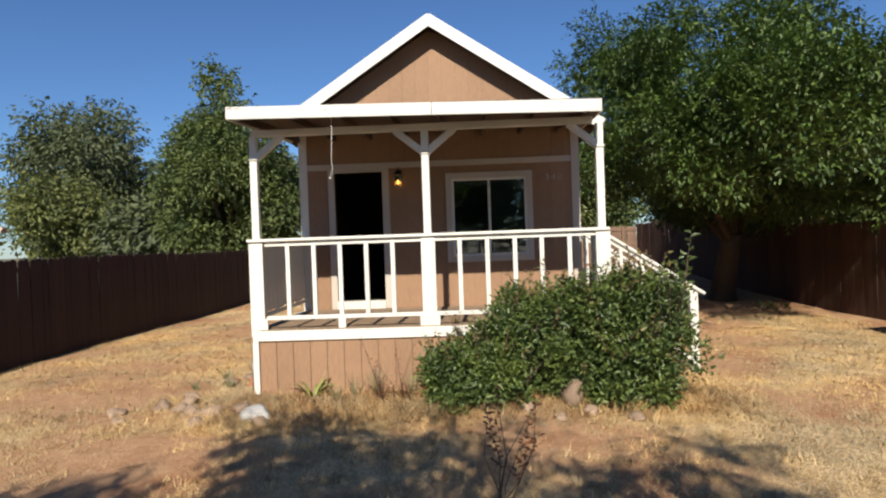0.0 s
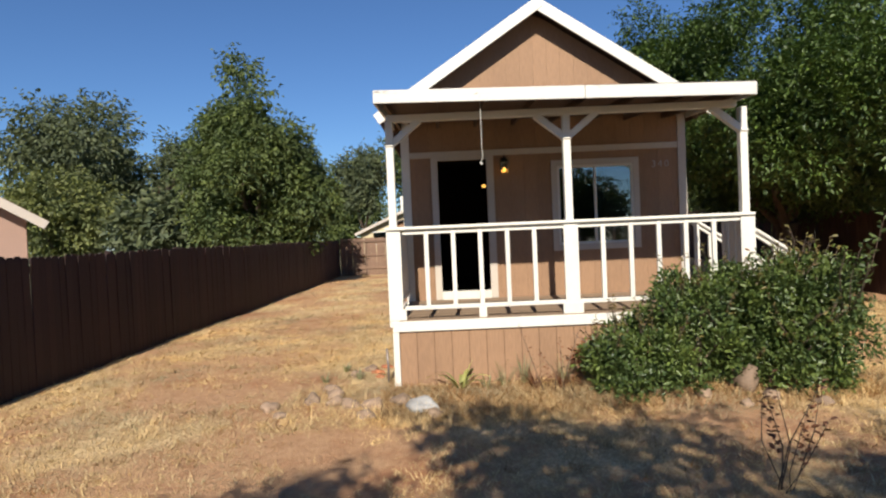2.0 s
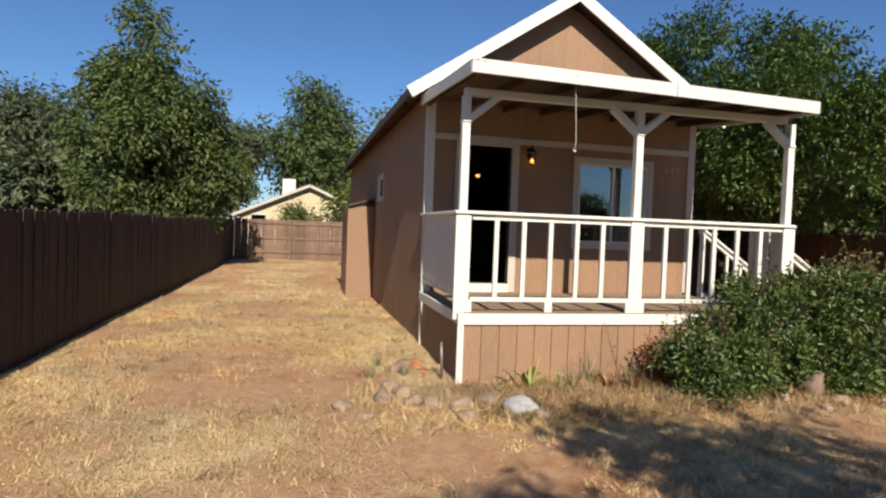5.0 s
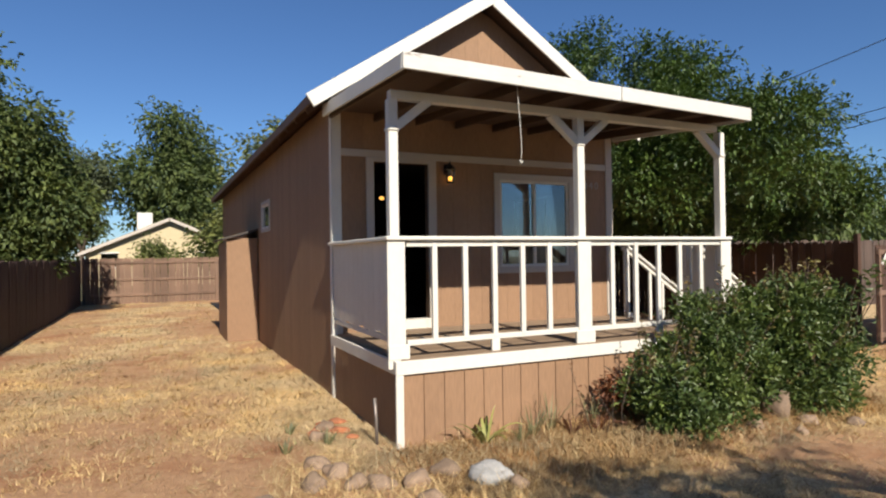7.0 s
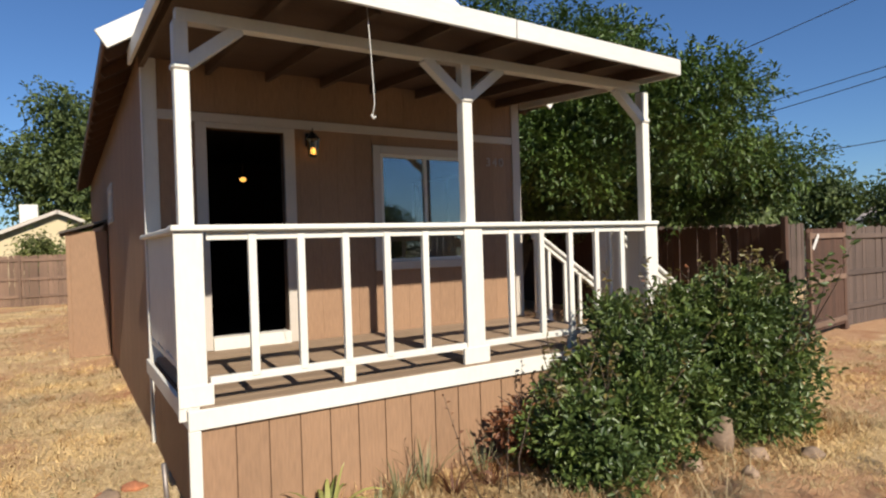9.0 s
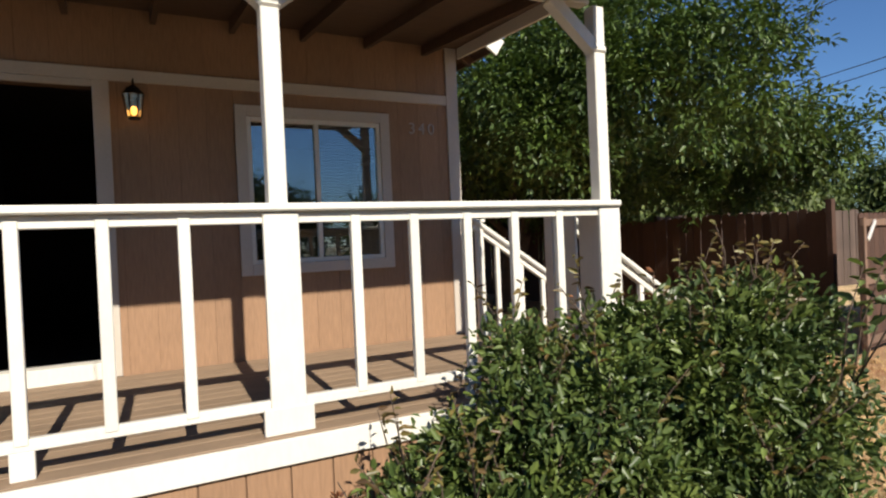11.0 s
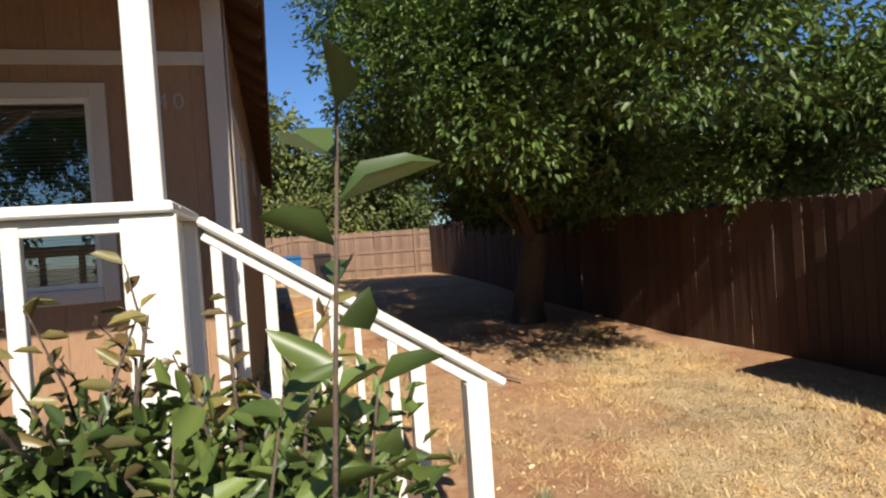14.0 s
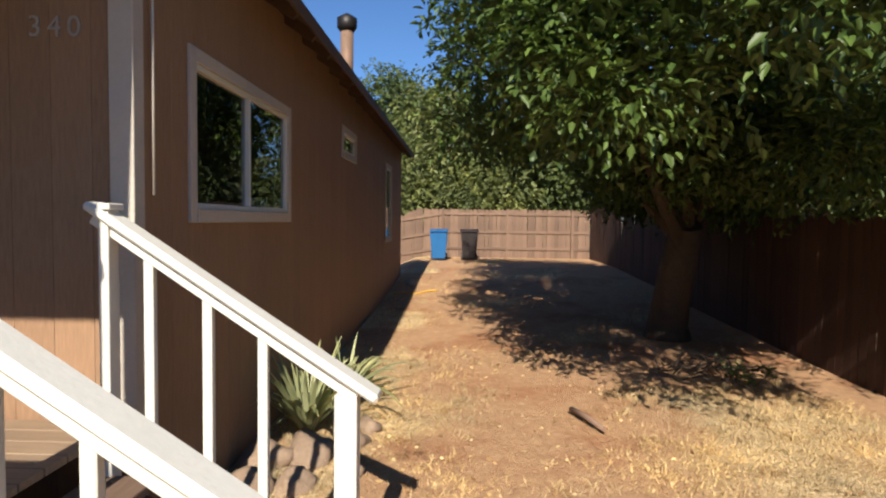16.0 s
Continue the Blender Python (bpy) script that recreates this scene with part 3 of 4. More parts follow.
for y in (Y0, Y1):
    r = tagged(new("handrail"), "white sloping handrail")
    r.parent = stairs
    za, zb, xb = RAIL - 0.045, 0.99, 3.40
    sl = (zb - za) / (xb - SX)
    part("cap", beam((SX - 0.02, y, za + 0.01), (xb, y, zb), 0.135, 0.042, 0.012), WHITE, r)
    part("sub_rail", beam((SX, y, za - 0.042), (xb - 0.1, y, zb - 0.052 - sl * 0.1), 0.054, 0.07), WHITE, r)
    part("bottom_rail", beam((SX + 0.02, y, za - 0.97), (xb - 0.12, y, zb - 0.86), 0.05, 0.05), WHITE, r)
    for x in (2.16, 2.365, 2.63, 2.88):
        zt = za + sl * (x - SX)
        part("baluster", boxed(x - 0.022, x + 0.022, y - 0.02, y + 0.02, zt - 0.95, zt - 0.04), WHITE, r)
    part("newel", boxed(xb - 0.19, xb - 0.09, y - 0.05, y + 0.05, 0.0, zb + 0.02), WHITE, r)
# post against the house corner at the top of the stairs
part("half_post_cap", boxed(XR + 0.014, XR + 0.075, Y1 - 0.06, Y1 + 0.06, RAIL - 0.06, RAIL - 0.03, 0.005), WHITE, stairs)
part("half_post", boxed(XR + 0.02, XR + 0.06, Y1 - 0.045, Y1 + 0.045, 0.0, RAIL - 0.06), WHITE, stairs)

# ---- fences ----
def plank_mesh(name, w, h, t, mat, notch=0.03):
    """One fence board standing on its base, dog-eared at the top."""
    bm = bmesh.new()
    p = [(-w / 2, 0), (w / 2, 0), (w / 2, h - notch), (w / 2 - notch, h), (-w / 2 + notch, h), (-w / 2, h - notch)]
    a, b = [bm.verts.new((x, -t / 2, z)) for x, z in p], [bm.verts.new((x, t / 2, z)) for x, z in p]
    bm.faces.new(a), bm.faces.new(b[::-1])
    for k in range(6):
        bm.faces.new((a[k], b[k], b[(k + 1) % 6], a[(k + 1) % 6]))
    bmesh.ops.recalc_face_normals(bm, faces=bm.faces)
    me = bpy.data.meshes.new(name)
    bm.to_mesh(me)
    bm.free()
    me.materials.append(mat)
    return me


def fence(label, p, q, h, mat, w=0.14, gap=0.004, rails=1, posts=2.4, seed=1, slits=0.0, uneven=0.015):
    """A board fence from p to q; rails: +1 or -1, the side on which rails and posts stand."""
    f = thing("fence", label, "fence")
    rnd = random.Random(seed)
    p, q = Vector((*p, 0)), Vector((*q, 0))
    d = (q - p).normalized()
    n = Vector((-d.y, d.x, 0)) * rails
    yaw = math.degrees(math.atan2(d.y, d.x))
    kinds = [plank_mesh("fence_board", w * k, h, 0.018, mat) for k in (1.0, 0.985, 0.97)]
    L = (q - p).length
    at = w / 2
    while at < L - w / 2:
        c = p + d * at
        at += w + gap + (rnd.uniform(0.015, 0.036) if rnd.random() < slits else 0.0)
        piece("fence_board", rnd.choice(kinds), f, pose(c.x, c.y, ground_height(c.x, c.y) - 0.05 + rnd.uniform(-uneven, uneven), rnd.uniform(-0.4, 0.4), rnd.uniform(-0.5, 0.5), yaw + rnd.uniform(-0.6, 0.6)))
    spans = int(L / posts) + 1
    stops = [p + d * min(k * posts + 0.06, L - 0.06) for k in range(spans)] + [q]
    for a, b in zip(stops, stops[1:]):
        if (b - a).length < 0.2:
            continue
        for z in (0.35, h * 0.52, h - 0.22):
            za, zb = Vector((0, 0, z + ground_height(a.x, a.y))), Vector((0, 0, z + ground_height(b.x, b.y)))
            part("rail", beam(a + n * 0.03 + za, b + n * 0.03 + zb, 0.04, 0.09), mat, f)
    for c in stops[:-1]:
        g = ground_height(c.x, c.y)
        c = c + n * 0.095
        part("fence_post", boxed(c.x - 0.045, c.x + 0.045, c.y - 0.045, c.y + 0.045, g - 0.1, g + h - 0.03), mat, f)
    return f


fence("dark brown solid board fence", (-6.98, -2.5), (-6.66, 29.0), 1.78, FENCE_L, rails=1, gap=0.002, seed=3)
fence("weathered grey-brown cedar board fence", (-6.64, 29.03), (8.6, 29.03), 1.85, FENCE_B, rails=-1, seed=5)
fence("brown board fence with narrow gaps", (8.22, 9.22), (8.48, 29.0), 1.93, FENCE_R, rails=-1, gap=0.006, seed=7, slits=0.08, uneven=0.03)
fence("weathered brown front fence beside the gate", (8.86, 8.62), (17.0, 8.9), 1.85, FENCE_G, rails=-1, seed=9)
gate = thing("fence_gate", "open brown board gate with a diagonal brace", "gate")
gp, gq = Vector((7.12, 8.23, 0)), Vector((8.74, 8.46, 0))
gd = (gq - gp).normalized()
gn = Vector((gd.y, -gd.x, 0))
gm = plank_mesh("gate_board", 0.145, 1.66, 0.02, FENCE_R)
for k in range(11):
    c = gp + gd * (0.075 + k * 0.148)
    piece("gate_board", gm, gate, pose(c.x, c.y, 0.12, 0, 0, math.degrees(math.atan2(gd.y, gd.x))))
for z in (0.22, 0.95, 1.66):
    part("gate_rail", beam(gp + gn * 0.03 + Vector((0, 0, z)), gq + gn * 0.03 + Vector((0, 0, z)), 0.04, 0.085), FENCE_B, gate)
part("gate_stile", beam(gp + gn * 0.035 + gd * 0.03 + Vector((0, 0, 0.1)), gp + gn * 0.035 + gd * 0.03 + Vector((0, 0, 1.72)), 0.05, 0.06, up=(0, 1, 0)), FENCE_B, gate)
part("gate_brace", beam(gp + gn * 0.075 + gd * 0.06 + Vector((0, 0, 1.45)), gp + gn * 0.075 + gd * 0.30 + Vector((0, 0, 1.68)), 0.02, 0.05), WHITE_OLD, gate)
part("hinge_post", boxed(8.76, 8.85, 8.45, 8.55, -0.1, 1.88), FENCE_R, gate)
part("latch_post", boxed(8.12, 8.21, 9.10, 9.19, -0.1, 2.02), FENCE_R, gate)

# ---- trees and shrubs ----
def crown_points(rng, blobs, n, shell=0.55):
    """Points and outward directions in a crown of overlapping clumps (x, y, z, rx, ry, rz)."""
    b = np.array(blobs, float)
    wts = b[:, 3] * b[:, 4] + b[:, 4] * b[:, 5]
    k = rng.choice(len(b), n, p=wts / wts.sum())
    d = rng.normal(size=(n, 3))
    d /= np.linalg.norm(d, axis=1, keepdims=True)
    r = 1 - shell * rng.random(n) ** 1.6
    return b[k, :3] + d * b[k, 3:] * r[:, None], d


def make_blobs(rng, centre, radii, count, size, flat=0.75):
    out = []
    for _ in range(count):
        d = rng.normal(size=3)
        d /= np.linalg.norm(d)
        r = rng.uniform(0.35, 1.0) ** 0.6
        s = size * rng.uniform(0.6, 1.25)
        out.append((centre[0] + d[0] * r * radii[0], centre[1] + d[1] * r * radii[1], centre[2] + d[2] * r * radii[2], s, s, s * flat))
    return out


def tree(name, label, base, trunk_r, blobs, n, leaf, mat, seed, fork=0.45, limbs=14, clump=7, shell=0.6, droop=0.35, flat=1.2):
    """Trunk and limbs that reach into the clumps, and a crown of twigs with leaves."""
    rng = np.random.default_rng(seed)
    t = thing(name, label, "tree")
    b = np.array(blobs)
    top = b[:, :3].mean(axis=0)
    base = np.array(base, float)
    fz = base + (top - base) * fork
    bm = bmesh.new()
    tube(bm, [base - (0, 0, 0.1), base + (0, 0, 0.25), base + (fz - base) * 0.5 + rng.normal(size=3) * 0.05, fz], [trunk_r * 1.5, trunk_r * 1.1, trunk_r * 0.95, trunk_r * 0.8], 10)
    part("trunk", bm, BARK, t)
    bm = bmesh.new()
    for i in rng.choice(len(b), min(limbs, len(b)), replace=False):
        end = b[i, :3]
        if end[2] < fz[2] + 1.2 or np.linalg.norm(end - fz) > 4.2 + 0.4 * top[2] - 2.0:
            continue
        s = fz - (fz - base) * rng.uniform(0, 0.2)
        mid = (s + end) / 2 + rng.normal(size=3) * 0.12 * np.linalg.norm(end - s) + (0, 0, 0.1 * np.linalg.norm(end - s))
        tube(bm, [s, (s + mid) / 2 + rng.normal(size=3) * 0.05, mid, (mid + end) / 2, end], [trunk_r * k for k in (0.42, 0.34, 0.25, 0.16, 0.05)], 6)
    part("branchwork", bm, BARK, t)
    pts, out = crown_points(rng, blobs, n // clump, shell)
    twig = out * 0.8 + rng.normal(size=out.shape) * 0.45 - np.array((0, 0, droop * 0.8))
    twig /= np.linalg.norm(twig, axis=1, keepdims=True)
    along = np.tile(np.linspace(0, 1, clump), len(pts))[:, None] * leaf * 0.42 * clump
    c = np.repeat(pts, clump, axis=0) + np.repeat(twig, clump, axis=0) * along + rng.normal(size=(len(pts) * clump, 3)) * leaf * 0.28
    d = np.repeat(twig, clump, axis=0) * 0.8 + rng.normal(size=(len(pts) * clump, 3)) * (0.6, 0.6, 0.35) - np.array((0, 0, droop))
    s = leaf * rng.uniform(0.6, 1.25, len(c))
    ob = new("crown", leaves_mesh("crown", c, d, s, mat, rng, flat=flat))
    ob.parent = t
    return t


R = np.random.default_rng
# the broad tree over the right-hand fence
bl = (make_blobs(R(1), (6.3, 15.4, 5.0), (2.8, 4.4, 2.2), 120, 0.55, 0.5) + make_blobs(R(2), (6.5, 11.0, 4.1), (1.7, 2.2, 0.8), 44, 0.4, 0.5)
      + make_blobs(R(3), (4.6, 14.5, 3.6), (1.1, 3.6, 0.9), 24, 0.55) + make_blobs(R(8), (8.0, 18.5, 3.4), (2.0, 2.2, 1.2), 24, 0.8)
      + make_blobs(R(9), (5.2, 10.6, 3.2), (0.9, 1.2, 0.5), 11, 0.42) + make_blobs(R(31), (8.9, 14.5, 3.0), (1.1, 3.5, 0.7), 16, 0.7)
      + make_blobs(R(32), (4.9, 17.0, 6.6), (1.4, 1.8, 1.2), 14, 0.75) + make_blobs(R(33), (6.9, 14.2, 2.9), (1.9, 1.0, 0.4), 16, 0.5)
      + make_blobs(R(35), (7.3, 15.0, 2.6), (1.5, 3.0, 0.3), 30, 0.45) + make_blobs(R(36), (7.6, 17.5, 2.6), (1.6, 3.0, 0.4), 26, 0.55)
      + make_blobs(R(37), (9.2, 11.8, 2.8), (1.0, 2.0, 0.7), 22, 0.5)
      + make_blobs(R(34), (6.3, 9.1, 3.1), (1.2, 0.5, 0.5), 9, 0.4)
      + make_blobs(R(38), (5.9, 10.3, 4.4), (1.5, 1.3, 0.6), 26, 0.4, 0.5) + make_blobs(R(39), (8.9, 9.9, 3.0), (0.9, 0.8, 0.5), 16, 0.34, 0.55))
tree("broad_tree", "large leafy shade tree overhanging the fence", (6.92, 15.6, 0), 0.27, bl, 200000, 0.105, LEAF_R, 11, limbs=30, clump=9, droop=0.12, flat=3.5)
# tall tree behind the left fence
bl = make_blobs(R(4), (-8.75, 23.3, 3.7), (2.3, 2.2, 2.7), 44, 0.85) + make_blobs(R(5), (-9.2, 23.5, 6.6), (1.3, 1.2, 1.6), 14, 0.7) + [(-9.5, 23.8, 8.6, 0.5, 0.5, 0.5), (-9.1, 23.6, 8.2, 0.5, 0.5, 0.5)]
tree("tall_tree", "tall dense green tree behind the dark fence", (-9.0, 23.2, 0), 0.25, bl, 56000, 0.18, LEAF_F, 12)
# the tree behind the walker, whose shade lies on the ground before the porch
rs = random.Random(6)
bl = []
for k in range(84):
    sx = rs.uniform(-3.4, 2.5)
    edge = 5.75 - 0.42 * max(0.0, -1.2 - sx) ** 1.5 - 0.30 * max(0.0, sx + 0.6) + 0.4 * math.sin(sx * 3.1)
    sy, z = edge - 0.45 - rs.random() ** 1.3 * 4.2, rs.uniform(4.3, 6.6)
    q = rs.uniform(0.22, 0.5)
    bl.append((sx - 0.081 * z, sy - 1.355 * z, z, q, q, q * 0.8))
tree("shade_tree", "leafy tree whose shade falls before the porch", (-1.3, -4.9, 0), 0.2, bl, 25000, 0.12, LEAF_R, 13)


def shrub(label, blobs, base, n, leaf, seed, sprigs=14):
    rng = np.random.default_rng(seed)
    t = thing("shrub", label, "shrub")
    bm = bmesh.new()
    b = np.array(blobs)
    ends = []
    for i in range(len(b)):
        e = b[i, :3] + np.array((0, 0, b[i, 5] * 0.5))
        s = np.array(base) + rng.normal(size=3) * (0.1, 0.1, 0)
        s[2] = 0.0
        tube(bm, [s, (s + e) / 2 + rng.normal(size=3) * 0.06, e], [0.014, 0.009, 0.004], 5)
        ends.append(e)
    extra, dirs = [], []
    for i in rng.choice(len(b), sprigs):
        s = b[i, :3] + np.array((0, 0, b[i, 5] * 0.7))
        e = s + np.array((rng.normal() * 0.12, rng.normal() * 0.12, rng.uniform(0.15, 0.38)))
        tube(bm, [s, (s + e) / 2 + rng.normal(size=3) * 0.02, e], [0.005, 0.004, 0.002], 4)
        for k in np.linspace(0.25, 1, 9):
            extra.append(s + (e - s) * k)
            dirs.append(rng.normal(size=3) * (1, 1, 0.4) + (0, 0, 0.35))
    part("branchwork", bm, BARK, t)
    pts, out = crown_points(rng, blobs, n // 5, 0.5)
    c = np.repeat(pts, 5, axis=0) + rng.normal(size=(len(pts) * 5, 3)) * leaf * 0.7
    d = np.repeat(out, 5, axis=0) * 0.8 + rng.normal(size=c.shape) * 0.6 + np.array((0, 0, 0.25))
    young = new("young_growth", leaves_mesh("young_growth", np.array(extra), np.array(dirs), leaf * rng.uniform(0.7, 1.2, len(extra)), LEAF_T, rng, 0.4, 0.3))
    young.parent = t
    tagged(young, "reddish young leaves", kind="stuff")
    keep = c[:, 2] > 0.03
    ob = new("foliage", leaves_mesh("foliage", c[keep], d[keep], leaf * rng.uniform(0.6, 1.3, keep.sum()), LEAF_B, rng, 0.44, 0.25))
    ob.parent = t
    return t


rb = random.Random(8)
bl = []
for k in range(64):
    x = rb.uniform(-0.02, 1.42)
    top = 0.42 + 0.68 * x + 0.10 * math.sin(x * 9.0)
    z = top - rb.random() ** 1.3 * (top - 0.10)
    q = rb.uniform(0.11, 0.2)
    bl.append((x, 6.06 + 0.34 * z + rb.uniform(-0.26, 0.28), z, q, q, q * 0.9))
shrub("low spreading green shrub before the porch skirt", bl, (0.8, 6.3, 0), 20000, 0.056, 21, 60)
bl = []
for k in range(70):
    a, u = rb.uniform(0, 6.283), math.sqrt(rb.random())
    z = 1.26 - rb.random() ** 1.2 * 1.12
    wide = 0.62 * (1.0 - max(0.0, z - 0.75) * 0.75)
    q = rb.uniform(0.12, 0.22)
    bl.append((2.08 + wide * u * math.cos(a), 6.22 + 0.72 * wide * u * math.sin(a), z, q, q, q))
bl += [(rb.uniform(1.2, 1.7), rb.uniform(6.1, 6.5), rb.uniform(0.85, 1.22), 0.13, 0.13, 0.12) for k in range(9)]
shrub("rounded dense green shrub beside the porch stairs", bl, (2.12, 6.35, 0), 22000, 0.058, 23, 70)

# ---- sprigs, stones and small plants ----
def sprig(label, base, tip, n, leaf, seed, mat):
    """A single upright shoot with leaves in pairs."""
    rng = np.random.default_rng(seed)
    t = thing("shrub_shoot", label, "plant")
    base, tip = np.array(base, float), np.array(tip, float)
    bm = bmesh.new()
    tube(bm, [base, (base + tip) / 2 + rng.normal(size=3) * 0.05, tip], [0.005, 0.004, 0.0015], 5)
    part("stem", bm, BARK, t)
    k = np.linspace(0.4, 1, n)
    c = base + (tip - base) * k[:, None]
    c[:, :2] += ((1 - np.abs(2 * k - 1)) * 0.015)[:, None]
    ang = np.arange(n) * 2.4
    d = np.stack((np.cos(ang), np.sin(ang), np.full(n, 0.45)), 1)
    ob = new("foliage", leaves_mesh("foliage", c, d, leaf * rng.uniform(0.7, 1.2, n), mat, rng, 0.42, 0.35))
    ob.parent = t


for bx, by, tx, ty, tz, n, sd in ((2.40, 5.80, 2.46, 5.39, 1.80, 16, 2), (2.36, 5.78, 2.40, 5.62, 1.52, 14, 52), (2.44, 5.80, 2.52, 5.68, 1.50, 14, 53), (2.30, 5.8, 2.27, 5.66, 1.46, 12, 54)):
    sprig("tall leafy shoot standing above the shrub", (bx, by, 0.85), (tx, ty, tz), n, 0.085, sd, LEAF_B)
sprig("reddish leafy shoot at the shrub's edge", (1.25, 6.5, 0.2), (1.22, 6.45, 1.35), 18, 0.06, 3, LEAF_BR)
sprig("reddish leafy shoot at the shrub's edge", (1.75, 6.45, 0.2), (1.72, 6.40, 1.45), 18, 0.06, 4, LEAF_BR)
rw = random.Random(61)
for k in range(9):
    wx, wy = 7.05 + rw.uniform(-0.45, 0.45), 13.0 + rw.uniform(-0.3, 0.3)
    sprig("low grey-green weed at the edge of the tree's shade", (wx, wy, -0.01), (wx + rw.uniform(-0.25, 0.25), wy + rw.uniform(-0.15, 0.15), rw.uniform(0.15, 0.32)), 12, 0.07, 300 + k, LEAF_B)
rl = random.Random(3)
for k in range(7):
    sprig("brown-leaved leggy weed in the shade", (0.57 + rl.uniform(-0.04, 0.04), 3.72 + rl.uniform(-0.04, 0.04), 0.0), (0.57 + rl.uniform(-0.35, 0.35), 3.72 + rl.uniform(-0.2, 0.2), rl.uniform(0.4, 0.82)), 14, 0.05, 80 + k, LEAF_BR)
for k in range(3):
    sprig("thin dry weed before the porch skirt", (-0.45 + 0.1 * k, 6.3, 0.0), (-0.62 + 0.22 * k, 6.2, 0.5 + 0.12 * k), 12, 0.04, 90 + k, LEAF_BR)
sprig("thin dry weed before the porch skirt", (-0.55, 6.3, 0.0), (-0.80, 6.35, 0.75), 12, 0.04, 7, LEAF_BR)
bl = make_blobs(R(41), (0.12, 6.62, 0.32), (0.2, 0.2, 0.22), 7, 0.13, 0.9)
rngw = R(42)
dead = thing("withered_shrub", "withered red-brown twiggy end of the shrub", "shrub")
pts, outs = crown_points(rngw, bl, 700, 0.7)
ob = new("foliage", leaves_mesh("foliage", pts, outs + rngw.normal(size=pts.shape) * 0.5, 0.06 * rngw.uniform(0.6, 1.2, len(pts)), LEAF_BR, rngw))
ob.parent = dead
bm = bmesh.new()
for k in range(9):
    tube(bm, [(0.2, 6.55, 0), (0.16 + rngw.normal() * 0.1, 6.5 + rngw.normal() * 0.08, 0.3), (0.12 + rngw.normal() * 0.2, 6.6 + rngw.normal() * 0.15, 0.6)], [0.009, 0.006, 0.003], 5)
part("branchwork", bm, BARK, dead)


def stone(label, x, y, size, mat, seed, tall=0.7, group="stones before the porch"):
    bm = bmesh.new()
    bmesh.ops.create_icosphere(bm, subdivisions=3, radius=1)
    for v in bm.verts:
        p = v.co.copy()
        v.co *= 0.85 + 0.42 * noise.noise(p * 1.1 + Vector((seed * 7.3, 0, 0))) + 0.12 * noise.noise(p * 3.2 + Vector((0, seed, 0)))
        v.co = Vector((v.co.x * size, v.co.y * size * 0.8, max(v.co.z, -0.55) * size * tall))
    bmesh.ops.rotate(bm, verts=bm.verts, matrix=Euler((0, 0, seed * 1.7)).to_matrix())
    for f in bm.faces:
        f.smooth = True
    ob = part("stone", bm, mat)
    ob.location = (x, y, ground_height(x, y) + size * tall * 0.15)
    tagged(ob, label, "stone", group)


for k, (x, y, s) in enumerate(((-3.07, 6.42, 0.14), (-2.94, 6.85, 0.13), (-2.85, 6.6, 0.14), (-2.8, 6.28, 0.12), (-2.62, 6.19, 0.13), (-2.36, 6.11, 0.13), (-2.08, 6.21, 0.14), (-1.72, 5.73, 0.1), (-2.4, 5.76, 0.11), (-3.47, 6.18, 0.12), (-3.3, 5.9, 0.08), (-2.6, 7.9, 0.12), (-2.75, 7.6, 0.1),
                               (0.55, 6.0, 0.09), (0.95, 5.85, 0.1), (1.55, 5.75, 0.1), (1.25, 5.6, 0.08), (1.95, 5.55, 0.1))):
    stone("rounded brown field stone half sunk in earth", x, y, s, STONE, k + 1)
stone("pale grey quartz stone in the straw", -1.85, 5.95, 0.2, PALESTONE, 31, 0.6)
stone("weathered grey-brown boulder among the shrubs", 1.42, 6.0, 0.17, STONE, 38, 1.5)
for k, (x, y, s) in enumerate(((2.36, 10.5, 0.22), (2.68, 10.62, 0.24), (2.9, 10.95, 0.18), (2.98, 10.4, 0.15), (2.42, 10.05, 0.2), (3.0, 11.3, 0.15), (2.68, 10.1, 0.16))):
    stone("rounded reddish stone edging the planting", x, y, s, STONE, 50 + k, 0.75, "stones beside the stairs")
stone("whitish stone at the back of the house", 2.55, 20.6, 0.16, PALESTONE, 71, 0.9, "stones beside the stairs")


for k, (x, y, q) in enumerate(((-2.5, 7.75, 0.11), (-2.62, 7.95, 0.13), (-2.42, 8.1, 0.1), (-2.75, 7.75, 0.09), (-2.45, 7.5, 0.07))):
    stone("broken lump of red clay beside the porch", x, y, q, CLAY, 90 + k, 0.45, "clay lumps beside the porch")


def blade_plant(name, label, x, y, n, length, width, mat, seed, spread=1.0):
    """A clump of arching strap leaves."""
    rng = np.random.default_rng(seed)
    vs, fs = [], []
    for i in range(n):
        a = rng.uniform(0, 2 * math.pi)
        L, w = length * rng.uniform(0.6, 1.15), width * rng.uniform(0.7, 1.2)
        lean = spread * rng.uniform(0.35, 1.0)
        o, sd = np.array((math.cos(a), math.sin(a), 0)), np.array((-math.sin(a), math.cos(a), 0))
        base = len(vs)
        for k in range(6):
            u = k / 5
            p = o * (0.03 + L * lean * u) + np.array((0, 0, L * (u * 1.15 - lean * 0.95 * u * u)))
            ww = w * (1 - u ** 2.2) * 0.5 + 0.001
            vs += [p - sd * ww, p + sd * ww + np.array((0, 0, 0.004))]
        for k in range(5):
            j = base + 2 * k
            fs += [(j, j + 1, j + 3), (j, j + 3, j + 2)]
    ob = new(name, fast_mesh(name, np.array(vs), np.array(fs), mat))
    ob.location = (x, y, ground_height(x, y))
    return tagged(ob, label, "plant")


